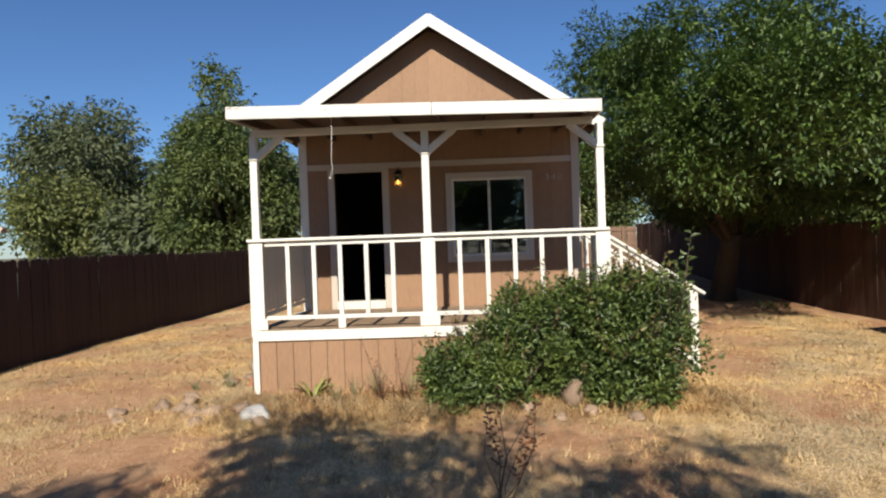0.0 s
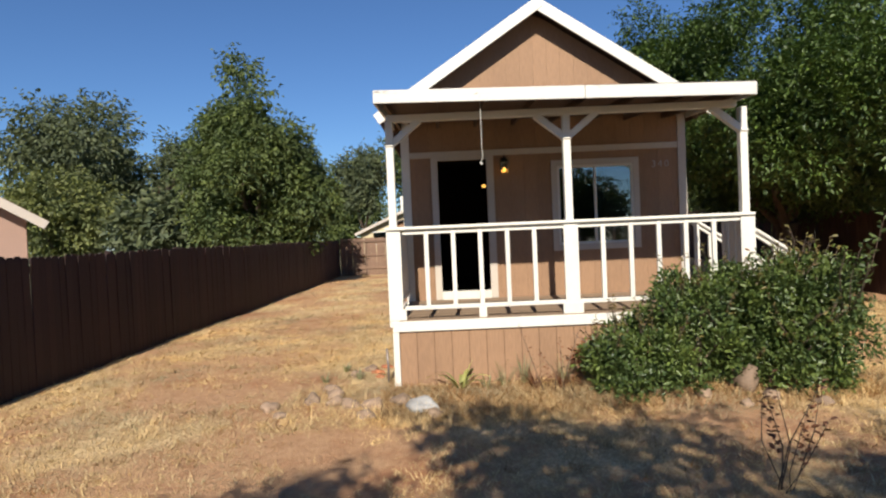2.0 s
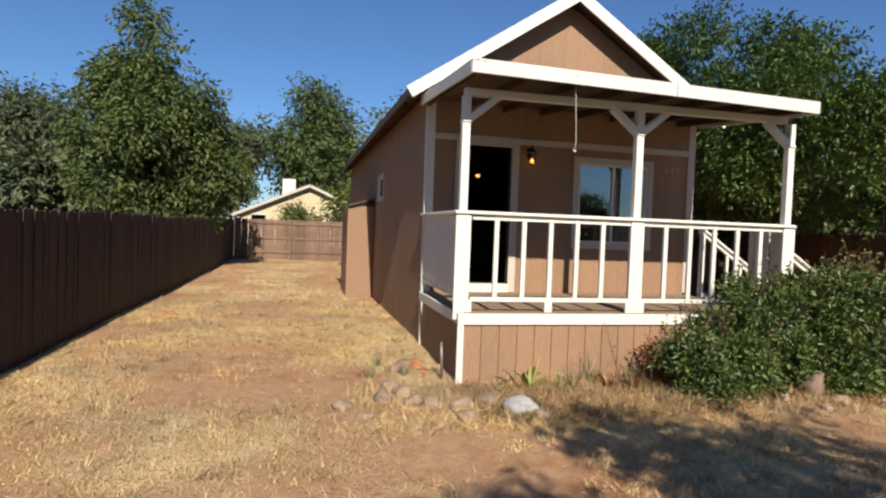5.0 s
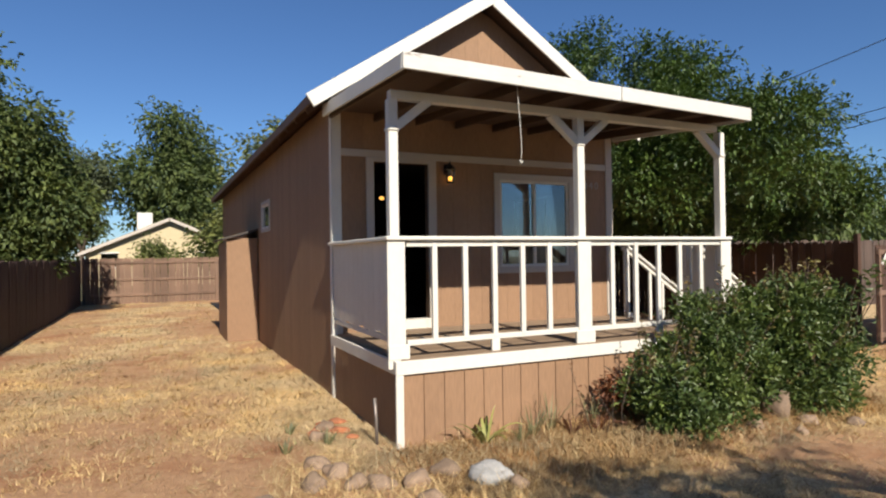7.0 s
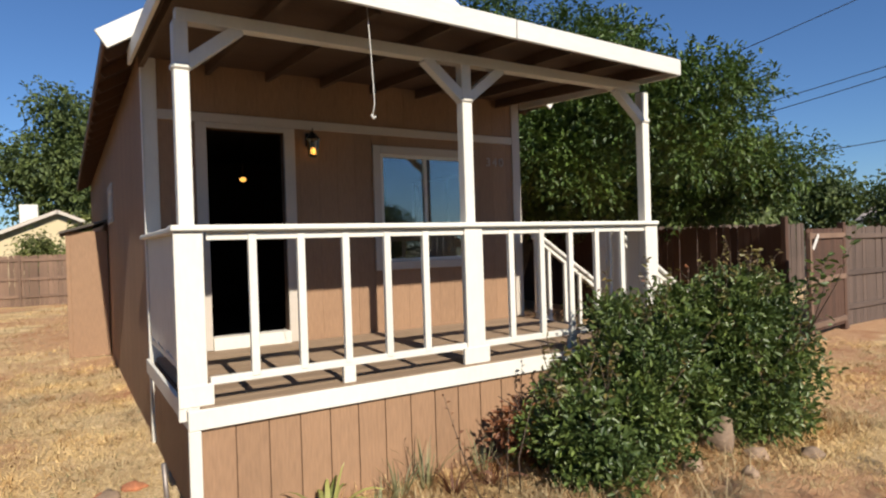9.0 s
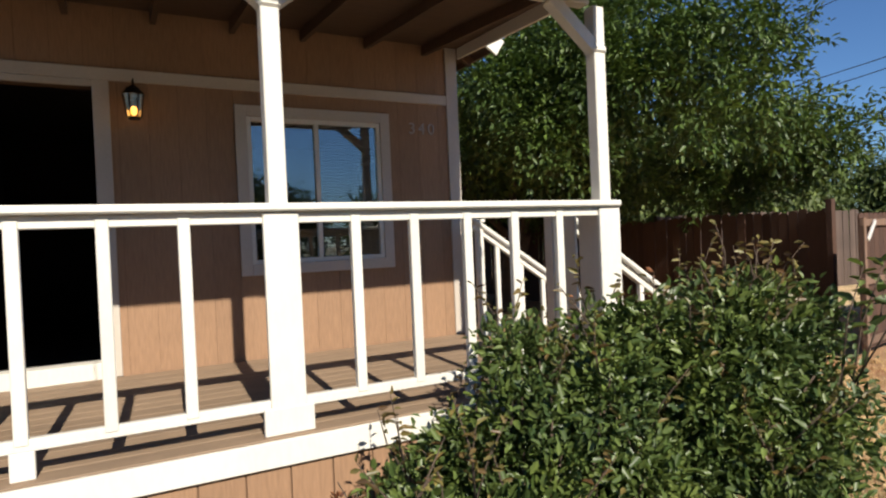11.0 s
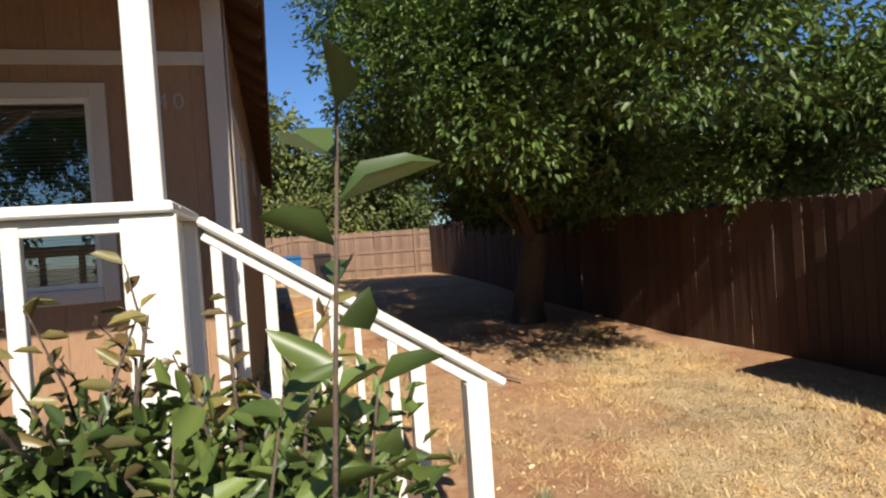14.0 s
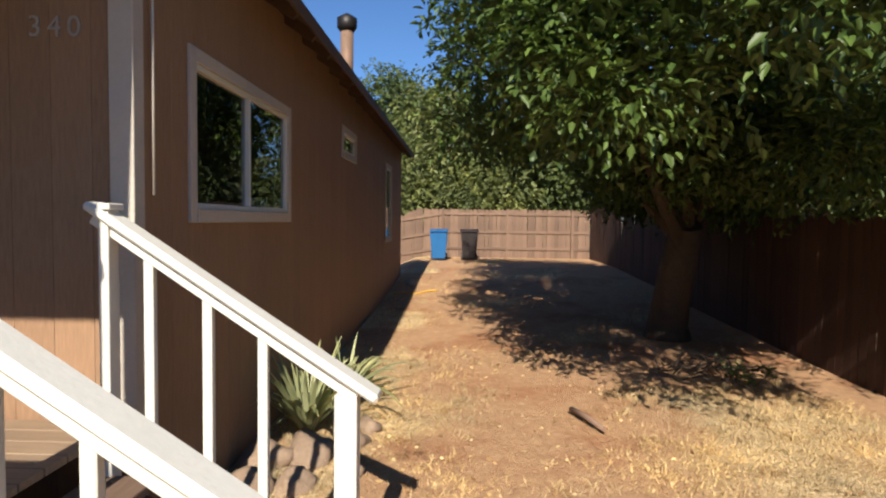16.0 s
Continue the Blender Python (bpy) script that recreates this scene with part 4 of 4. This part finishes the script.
blade_plant("lily_plant", "arching yellow-green strap-leaved lily at the skirt", -1.45, 6.72, 16, 0.36, 0.035, LILY, 61)
blade_plant("lily_plant", "grey-green strap-leaved clump beside the house wall", 2.50, 11.15, 90, 0.85, 0.05, LILY_G, 62, 0.8)
blade_plant("lily_plant", "grey-green strap-leaved clump beside the house wall", 2.66, 11.85, 80, 0.8, 0.045, LILY_G, 63, 1.0)
for k, (x, y, h) in enumerate(((-0.72, 6.75, 0.42), (-0.95, 6.7, 0.3), (-0.28, 6.7, 0.35), (0.0, 6.7, 0.28), (-1.15, 6.6, 0.2), (-3.1, 7.3, 0.14), (-2.7, 7.4, 0.16), (-2.95, 7.9, 0.14), (3.6, 9.3, 0.16), (3.9, 8.4, 0.12))):
    blade_plant("weed_tuft", "dry grey-green weed tuft in the straw", x, y, 22, h, 0.008, WEED, 70 + k, 0.55)

blade_plant("dry_tuft", "withered reddish-brown grass tuft at the skirt", -0.62, 6.55, 40, 0.3, 0.009, LEAF_BR, 95, 0.9)
blade_plant("dry_tuft", "withered reddish-brown grass tuft at the skirt", -0.35, 6.5, 34, 0.26, 0.009, LEAF_BR, 96, 0.9)
blade_plant("dry_tuft", "withered reddish-brown grass tuft at the skirt", 0.1, 6.5, 40, 0.28, 0.008, LEAF_BR, 97, 1.0)

stick = part("fallen_stick", tube(bmesh.new(), [(4.80, 11.85, 0.05), (4.88, 11.6, 0.06), (4.98, 11.3, 0.05)], [0.024, 0.028, 0.02], 7), FENCE_B)
tagged(stick, "short brown branch lying on bare earth", "stick")
run = [(2.3 + 0.09 * k, 19.3 + 0.12 * math.sin(k * 0.9) + 0.04 * k) for k in range(11)]
hose = part("yellow_hose", tube(bmesh.new(), [(x, y, ground_height(x, y) + 0.025) for x, y in run], [0.02] * 11, 6), surface("yellow_plastic", (0.65, 0.36, 0.04), 0.5))
tagged(hose, "yellow hose lying on the ground", "hose")
pipe = part("stake", tube(bmesh.new(), [(-2.31, 7.18, -0.05), (-2.31, 7.2, 0.2), (-2.32, 7.21, 0.41)], [0.016, 0.016, 0.016], 8), STEEL)
tagged(pipe, "thin grey metal stake beside the porch corner", "stake")
# bare branch pile under the tree, against the fence
bm = bmesh.new()
rb = random.Random(5)
for k in range(40):
    x, y = 6.6 + rb.uniform(-0.5, 0.5), 13.4 + rb.uniform(-0.4, 0.4)
    a = rb.uniform(0, 6.28)
    tube(bm, [(x, y, 0.05), (x + 0.2 * math.cos(a), y + 0.2 * math.sin(a), 0.1 + rb.uniform(0, 0.12)), (x + 0.4 * math.cos(a), y + 0.4 * math.sin(a), 0.08 + rb.uniform(0, 0.15))], [0.01, 0.007, 0.003], 4)
tagged(part("brush_pile", bm, BARK), "low heap of dry cut twigs by the fence", "brush pile", kind="stuff")

# ---- fittings of the house ----
lamp = thing("porch_lantern", "lit black iron wall lantern with amber glass", "lamp")
lx, ly, lz = -0.62, YF - 0.12, 2.74
part("wall_plate", boxed(lx - 0.045, lx + 0.045, YF - 0.03, YF - 0.021, lz + 0.02, lz + 0.16), IRON, lamp)
part("arm", tube(bmesh.new(), [(lx, YF - 0.025, lz + 0.1), (lx, YF - 0.08, lz + 0.17), (lx, ly, lz + 0.15)], [0.009, 0.009, 0.009], 7), IRON, lamp)
bm = bmesh.new()
bmesh.ops.create_cone(bm, cap_ends=True, segments=6, radius1=0.085, radius2=0.018, depth=0.07, matrix=Matrix.Translation((lx, ly, lz + 0.115)))
part("roof", bm, IRON, lamp)
part("finial", tube(bmesh.new(), [(lx, ly, lz + 0.14), (lx, ly, lz + 0.2)], [0.014, 0.004], 6), IRON, lamp)
bm = bmesh.new()
bmesh.ops.create_cone(bm, cap_ends=True, segments=6, radius1=0.04, radius2=0.05, depth=0.014, matrix=Matrix.Translation((lx, ly, lz - 0.09)))
part("base", bm, IRON, lamp)
bm = bmesh.new()
bmesh.ops.create_cone(bm, cap_ends=False, segments=6, radius1=0.047, radius2=0.068, depth=0.165, matrix=Matrix.Translation((lx, ly, lz)))
part("glass", bm, AMBER, lamp).visible_shadow = False
for k in range(6):
    a = k * math.pi / 3
    part("bar", tube(bmesh.new(), [(lx + 0.048 * math.cos(a), ly + 0.048 * math.sin(a), lz - 0.085), (lx + 0.07 * math.cos(a), ly + 0.07 * math.sin(a), lz + 0.085)], [0.004, 0.004], 5), IRON, lamp)
bm = bmesh.new()
bmesh.ops.create_icosphere(bm, subdivisions=2, radius=0.024, matrix=Matrix.LocRotScale((lx, ly, lz - 0.035), None, (1, 1, 1.5)))
part("bulb", bm, BULB, lamp, "glowing amber bulb")
inner = thing("ceiling_lamp", "small lit yellow lamp inside the doorway", "lamp")
part("rod", tube(bmesh.new(), [(-0.8, 11.2, 3.2), (-0.8, 11.2, 2.72)], [0.008, 0.008], 6), IRON, inner)
bm = bmesh.new()
bmesh.ops.create_uvsphere(bm, u_segments=12, v_segments=8, radius=0.045, matrix=Matrix.LocRotScale((-0.8, 11.2, 2.64), None, (1, 1, 0.7)))
part("bulb", bm, lamp_material("lit_inner_bulb", (1.0, 0.5, 0.1), 0.9), inner)
cord = thing("hanging_cord", "thin white cord hanging from the porch roof", "cord")
part("cord", tube(bmesh.new(), [(-1.10, 6.66, 3.27), (-1.10, 6.62, 2.95), (-1.105, 6.59, 2.75), (-1.095, 6.6, 2.62), (-1.12, 6.58, 2.54)], [0.0038] * 5, 6), CORD, cord)
part("knot", tube(bmesh.new(), [(-1.13, 6.58, 2.545), (-1.115, 6.58, 2.52), (-1.10, 6.58, 2.535)], [0.008] * 3, 6), CORD, cord)
cd = bpy.data.curves.new("house_number", "FONT")
cd.body, cd.size, cd.extrude, cd.align_x, cd.space_character = "340", 0.145, 0.004, "CENTER", 1.35
tmp = new("number_text", cd)
dg = bpy.context.evaluated_depsgraph_get()
me = bpy.data.meshes.new_from_object(tmp.evaluated_get(dg))
bpy.data.objects.remove(tmp)
me.materials.clear()
me.materials.append(surface("dull_metal_number", (0.33, 0.29, 0.26), 0.5, 0.1, 5, 50, 0.1))
nb_ob = new("house_number", me)
nb_ob.matrix_world = pose(1.765, YF - 0.006, 2.66, 90, 0, 0)
tagged(nb_ob, "pale metal house number 340 on the siding", "house number")
blind = thing("window_blind", "grey horizontal slat blind behind the window", "blind")
for k in range(44):
    z = 1.56 + k * 0.026
    part("slat", beam((0.78, YF + 0.075, z), (1.31, YF + 0.075, z), 0.022, 0.0015, 0, up=(0, 0.45, 1)), BLIND, blind)
# small side fittings: stove pipe, conduit on the right wall
chim = thing("stove_pipe", "rusty metal stove pipe with a black cap on the roof", "chimney")
part("pipe", tube(bmesh.new(), [(1.75, 16.7, 3.6), (1.75, 16.7, 5.0)], [0.11, 0.11], 14), surface("rusty_steel", (0.20, 0.125, 0.085), 0.7, 0.25, 4, 30, 0.2, metal=0.3), chim)
part("cap", tube(bmesh.new(), [(1.75, 16.7, 4.98), (1.75, 16.7, 5.05), (1.75, 16.7, 5.2), (1.75, 16.7, 5.28)], [0.12, 0.17, 0.17, 0.04], 14), IRON, chim)
cdt = part("conduit", tube(bmesh.new(), [(XR + 0.03, 9.32, 1.9), (XR + 0.03, 9.32, 3.5)], [0.008, 0.008], 6), TRIM)
tagged(cdt, "thin painted cable running up the side wall", "cable")
# shed against the left wall
shed = thing("lean_to_shed", "narrow tan plywood lean-to shed against the house", "shed")
sx0, sy0, sy1 = -2.78, 15.0, 16.8
part("front_panel", boxed(sx0, XL - 0.02, sy0, sy0 + 0.03, 0.0, 2.12), TAN, shed)
part("side_panel", boxed(sx0, sx0 + 0.03, sy0 + 0.03, sy1, 0.0, 2.05), TAN, shed)
part("back_panel", boxed(sx0 + 0.03, XL - 0.02, sy1 - 0.03, sy1, 0.0, 2.05), TAN, shed)
part("roof", beam((sx0 - 0.1, (sy0 + sy1) / 2, 2.10), (XL - 0.02, (sy0 + sy1) / 2, 2.30), 2.0, 0.04, 0.005), SHINGLE, shed)
part("corner_trim", boxed(sx0 - 0.01, sx0 + 0.05, sy0 - 0.014, sy0 - 0.002, 0.0, 2.1), TAN, shed)


def bin_thing(label, x, y, mat, lid_mat):
    t = thing("wheeled_bin", label, "bin", "bins at the back fence")
    t.location.z = ground_height(x, y)
    bm = bmesh.new()
    lo, hi = [(-0.22, -0.26), (0.22, -0.26), (0.22, 0.24), (-0.22, 0.24)], [(-0.3, -0.33), (0.3, -0.33), (0.3, 0.33), (-0.3, 0.33)]
    a, b = [bm.verts.new((x + p, y + q, 0.06)) for p, q in lo], [bm.verts.new((x + p, y + q, 0.98)) for p, q in hi]
    bm.faces.new(a[::-1]), bm.faces.new(b)
    for k in range(4):
        bm.faces.new((a[k], a[(k + 1) % 4], b[(k + 1) % 4], b[k]))
    bmesh.ops.bevel(bm, geom=list(bm.edges), offset=0.03, segments=2, affect="EDGES")
    part("body", bm, mat, t)
    part("lid", beam((x, y - 0.36, 1.0), (x, y + 0.36, 1.06), 0.64, 0.05, 0.02), lid_mat, t)
    part("handle", tube(bmesh.new(), [(x - 0.25, y + 0.4, 0.97), (x + 0.25, y + 0.4, 0.97)], [0.018, 0.018], 8), mat, t)
    for s in (-1, 1):
        bm = bmesh.new()
        bmesh.ops.create_cone(bm, cap_ends=True, segments=16, radius1=0.12, radius2=0.12, depth=0.05, matrix=Matrix.Translation((x + s * 0.26, y + 0.28, 0.12)) @ pose(0, 0, 0, 0, 90, 0))
        part("wheel", bm, DARKBIN, t)


bin_thing("blue plastic wheeled bin at the back fence", 2.95, 27.2, BLUE, BLUE)
bin_thing("dark plastic wheeled bin at the back fence", 4.0, 27.3, DARKBIN, DARKBIN)

# ---- beyond the fences ----
def far_house(name, label, x0, x1, y0, y1, eave, ridge, wall, over=0.4, windows=(), roof=None):
    """A neighbouring house with its gable to the yard."""
    t = thing(name, label, "house")
    xm = (x0 + x1) / 2
    bm = bmesh.new()
    g = [(x0, 0), (x1, 0), (x1, eave), (xm, ridge - 0.1), (x0, eave)]
    a, b = [bm.verts.new((x, y0, z)) for x, z in g], [bm.verts.new((x, y1, z)) for x, z in g]
    bm.faces.new(a), bm.faces.new(b[::-1])
    for k in range(5):
        bm.faces.new((a[k], b[k], b[(k + 1) % 5], a[(k + 1) % 5]))
    bmesh.ops.recalc_face_normals(bm, faces=bm.faces)
    part("wall", bm, wall, t)
    k = (ridge - eave) / (xm - x0)
    for s in (-1, 1):
        xe = xm + s * ((x1 - x0) / 2 + over)
        ze = ridge - k * abs(xe - xm)
        part("roof", beam((xm, (y0 + y1) / 2, ridge), (xe, (y0 + y1) / 2, ze), y1 - y0 + 0.9, 0.14, 0), roof or FARROOF, t)
        part("bargeboard", beam((xm, y0 - 0.47, ridge - 0.05), (xe, y0 - 0.47, ze - 0.05), 0.04, 0.2, 0), TRIM, t)
    for wx, wz, ww, wh in windows:
        w = part("window", boxed(wx - ww / 2, wx + ww / 2, y0 - 0.03, y0 - 0.004, wz, wz + wh, 0), GLASS, t)
        part("frame", boxed(wx - ww / 2 - 0.08, wx + ww / 2 + 0.08, y0 - 0.06, y0 - 0.032, wz + wh, wz + wh + 0.1, 0), WHITE, w)
        part("frame", boxed(wx - ww / 2 - 0.08, wx + ww / 2 + 0.08, y0 - 0.06, y0 - 0.032, wz - 0.1, wz, 0), WHITE, w)
    return t


FARROOF = surface("tan_shingle_roof", (0.17, 0.12, 0.085), 0.9, 0.15, 1, 40, 0.3)
cream = far_house("cream_house", "cream stucco house with a low tan roof", -8.2, 1.9, 48, 60, 2.35, 4.55, CREAM, 0.5, ((-6.8, 1.3, 1.0, 0.9), (-0.9, 1.3, 0.7, 0.9), (0.0, 1.3, 0.7, 0.9)))
part("roof_cooler", boxed(-5.2, -4.2, 50, 51, 3.9, 5.1, 0.03), WHITE, cream, "white roof cooler box")
pink = far_house("pink_house", "pink stucco neighbour house with a white fascia", -21.2, -11.6, 14.4, 15.0, 2.72, 5.8, PINK, 0.42)
pink.matrix_basis = Matrix.Translation((-11.6, 14.4, 0)) @ pose(0, 0, 0, 0, 0, 33) @ Matrix.Translation((11.6, -14.4, 0))
far_house("white_house", "small white house with a tan roof among trees", -24.0, -19.2, 48.0, 54, 2.2, 3.0, WHITE, 0.4)
far_house("grey_house", "low grey-roofed house beyond the front fence", 24.4, 34.0, 7.0, 14.6, 2.3, 4.2, PINK, 0.5, roof=surface("pale_grey_shingles", (0.30, 0.27, 0.25), 0.9, 0.12, 1, 40, 0.3))
fence("weathered brown board fence behind the gate", (9.6, 13.6), (17.0, 13.4), 2.05, FENCE_G, rails=1, seed=15)


def far_tree(name, label, x, y, top, r, n, leaf, mat, seed, low=1.0, blobs=26, narrow=1.0):
    c = (top + low) / 2
    b = make_blobs(R(seed), (x, y, c), (r * 0.72, r * 0.72, (top - low) / 2 * 0.8), blobs, r * 0.36, 0.85)
    tree(name, label, (x, y, 0), 0.05 * r + 0.06, b, n, leaf, mat, seed + 100, fork=0.35, limbs=10, clump=6, shell=0.75)


far_tree("far_tree", "tall open-crowned grey-green tree", -33.5, 53.5, 16.0, 7.0, 20000, 0.42, LEAF_G, 201, 3.0, 34)
far_tree("far_tree", "bright green spreading tree behind the fence", -27.0, 40.0, 7.5, 4.5, 14000, 0.3, LEAF_Y, 202, 0.8)
far_tree("far_tree", "green tree in the distance", -24.5, 56.0, 12.5, 5.0, 14000, 0.4, LEAF_G, 203)
far_tree("far_tree", "green tree in the distance", -17.5, 58.0, 12.0, 5.0, 14000, 0.4, LEAF_G, 204)
far_tree("far_tree", "purple-brown leaved small tree", -20.5, 42.0, 5.8, 2.8, 7000, 0.26, LEAF_P, 205)
far_tree("far_tree", "tall green tree behind the cream house", -3.2, 62.0, 16.3, 5.6, 18000, 0.42, LEAF_F, 206, 3.0, 30)
far_tree("far_tree", "thin pale eucalyptus in the distance", -9.3, 58.0, 11.0, 2.6, 6000, 0.35, LEAF_G, 207, 3.5, 14)
far_tree("far_tree", "small pale tree before the cream house", -3.9, 45.0, 3.9, 1.6, 4000, 0.22, LEAF_Y, 208, 0.8, 12)
far_tree("far_tree", "pale green tree behind the back fence", 3.2, 40.0, 11.5, 3.8, 14000, 0.32, LEAF_Y, 209, 1.0)
far_tree("far_tree", "green tree behind the back fence", 7.5, 36.5, 8.0, 3.8, 14000, 0.3, LEAF_F, 210, 0.8)
far_tree("far_tree", "pale green shrubby tree behind the back fence", 0.6, 36.0, 5.2, 3.0, 10000, 0.28, LEAF_Y, 211, 0.6)
far_tree("far_tree", "pale green shrubby tree behind the back fence", 5.0, 34.0, 4.2, 2.6, 9000, 0.26, LEAF_Y, 212, 0.6)
far_tree("far_tree", "green tree behind the side fence", 13.5, 24.0, 8.5, 4.5, 16000, 0.3, LEAF_F, 213, 0.8)
far_tree("far_tree", "green tree behind the side fence", 15.0, 31.0, 9.0, 5.0, 14000, 0.32, LEAF_F, 214, 0.8)
far_tree("far_tree", "dark green tree beyond the front fence", 23.0, 12.6, 4.2, 1.6, 4500, 0.2, LEAF_F, 215, 0.8)
far_tree("far_tree", "distant green tree on the skyline", 46.0, 27.0, 6.5, 3.2, 5000, 0.4, LEAF_F, 216)
far_tree("far_tree", "distant green tree on the skyline", 40.0, 29.0, 5.0, 3.6, 5000, 0.4, LEAF_F, 217)
for k, (x, y, tp, r) in enumerate(((-45, 70, 11, 7), (-14, 78, 9, 6), (4, 80, 10, 7), (14, 70, 10, 7), (22, 55, 9, 6), (30, 50, 8, 6), (-16.5, 33, 4.2, 2.6), (-13.0, 36, 4.6, 2.6))):
    far_tree("far_tree", "green trees along the skyline", x, y, tp, r, 9000, 0.5, LEAF_F if k % 2 else LEAF_G, 230 + k, 0.5, 20)
far_tree("far_tree", "green tree beyond the side fence", 17.0, 18.5, 6.5, 4.0, 12000, 0.3, LEAF_F, 218, 0.4)
far_tree("far_tree", "green tree beyond the side fence", 22.0, 25.0, 7.0, 5.0, 12000, 0.35, LEAF_G, 219, 0.4)
# trees over the street behind the walker, mirrored in the window
for k, (x, y, tp, r) in enumerate(((-12, -16, 8, 4.5), (2.0, -22, 7.5, 4), (8.5, -26, 5.5, 3.5), (16, -26, 4.5, 3.5), (-4, -26, 9, 5))):
    far_tree("street_tree", "green tree across the street", x, y, tp, r, 8000, 0.35, LEAF_F, 250 + k, 1.0, 22)
# palm
palm = thing("palm_tree", "slender fan palm on the skyline", "tree")
px, py = 97.0, 50.5
part("trunk", tube(bmesh.new(), [(px, py, 0), (px + 0.3, py, 4.5), (px, py, 8.4)], [0.35, 0.28, 0.24], 8), BARK, palm)
rp = R(77)
d = rp.normal(size=(160, 3))
ob = new("crown", leaves_mesh("crown", np.tile((px, py, 8.7), (160, 1)), d, 1.5 * rp.uniform(0.6, 1.1, 160), LEAF_F, rp, 0.3, 0.1))
ob.parent = palm
# overhead wires
LINE_FROM = Vector((-2.73, 3.11, 1.72))
for k, (a, b) in enumerate((((0.792, 0.555, 0.2537), (0.866, 0.400, 0.3013)), ((0.8395, 0.5087, 0.191), (0.9017, 0.373, 0.2184)), ((0.846, 0.505, 0.178), (0.9017, 0.373, 0.2050)), ((0.8697, 0.4793, 0.1174), (0.9159, 0.381, 0.1262)))):
    p, q = LINE_FROM + Vector(a) * 45, LINE_FROM + Vector(b) * 45
    d = q - p
    pts = [p + d * u - Vector((0, 0, 0.4 * (1 - ((u - 0.5) / 2) ** 2))) for u in (-1.5, -1, -0.5, 0, 0.5, 1, 1.5, 2, 2.5)]
    w = part("overhead_wire", tube(bmesh.new(), [tuple(x) for x in pts], [0.028] * 9, 5), WIRE)
    tagged(w, "black overhead utility wire", "wire", "overhead wires")

# pale chips and dead leaves on the bare earth
rc = R(91)
n = 700
cx, cy = rc.uniform(2.6, 7.4, n), rc.uniform(8.0, 15.0, n)
cz = np.array([ground_height(a, b) for a, b in zip(cx, cy)]) + 0.006
d = rc.normal(size=(n, 3)) * (1, 1, 0.25)
litter = new("leaf_litter", leaves_mesh("leaf_litter", np.stack((cx, cy, cz), 1), d, rc.uniform(0.02, 0.055, n), STRAW, rc, 0.6, 0.2))
tagged(litter, "scattered dry leaves and chips on bare earth", "leaf litter", kind="stuff")

# ---- dry grass ----
def dry_grass(name, label, n, area, lo, hi, wide, mat, seed, cover=0.1, flat=0.75, tuft=0):
    rng = np.random.default_rng(seed)
    xs, ys = rng.uniform(area[0], area[1], n), rng.uniform(area[2], area[3], n)
    if tuft:
        xs = np.repeat(xs[: n // tuft], tuft)[:n] + rng.normal(size=n // tuft * tuft) * 0.05
        ys = np.repeat(ys[: n // tuft], tuft)[:n] + rng.normal(size=n // tuft * tuft) * 0.05
    keep = np.array([bare(x, y) + (0.32 if x < 2.5 else 0.2) * k < cover + 0.15 and not (XL - 0.02 < x < XR + 0.02 and y > PORCH - 0.05) for x, y, k in zip(xs, ys, np.repeat(rng.normal(size=n), tuft or 1))])
    xs, ys = xs[keep], ys[keep]
    m = len(xs)
    zs = np.array([ground_height(x, y) for x, y in zip(xs, ys)])
    p = np.stack((xs, ys, zs), 1)
    a = rng.uniform(0, 2 * math.pi, m)
    L = rng.uniform(lo, hi, m)
    up = (1 - flat) + flat * rng.random(m) ** 2.5
    d = np.stack((np.cos(a), np.sin(a), up), 1) * L[:, None]
    s = np.stack((-np.sin(a), np.cos(a), np.zeros(m)), 1) * wide * rng.uniform(0.6, 1.3, m)[:, None]
    v = np.stack((p - s, p + s, p + d), 1)
    ob = new(name, fast_mesh(name, v.reshape(-1, 3), np.arange(m * 3).reshape(-1, 3), mat))
    return tagged(ob, label, "grass", kind="stuff")


dry_grass("dry_grass", "short matted straw-coloured dry grass", 300000, (-6.9, 7.8, 2.5, 13.5), 0.02, 0.07, 0.0035, STRAW, 1, 0.12, 0.9)
dry_grass("dry_grass", "short matted straw-coloured dry grass", 70000, (-6.9, 7.9, 13.5, 29.0), 0.04, 0.10, 0.007, STRAW, 2, 0.12)
dry_grass("long_straw", "longer loose straw lying before the porch", 16000, (-3.4, 3.4, 5.4, 7.0), 0.06, 0.2, 0.0035, STRAW, 3, 0.9, 0.96)
dry_grass("green_weeds", "sparse low grey-green weeds", 9000, (-6.8, 7.5, 5.5, 20.0), 0.03, 0.08, 0.006, WEED, 4, -0.25, 0.8)
dry_grass("straw_tufts", "small tufts of pale dry grass", 120000, (-6.9, 7.6, 3.0, 14.0), 0.03, 0.10, 0.004, STRAW, 5, 0.25, 0.7, 24)
dry_grass("brown_tufts", "small tufts of brown dry grass", 20000, (-6.9, 7.6, 3.0, 14.0), 0.03, 0.09, 0.004, BROWNGRASS, 6, 0.3, 0.75, 24)
dry_grass("straw_litter", "reddish-brown dead straw along the porch skirt", 16000, (-2.3, 3.1, 5.6, 6.95), 0.05, 0.17, 0.004, BROWNGRASS, 7, 0.7, 0.95)
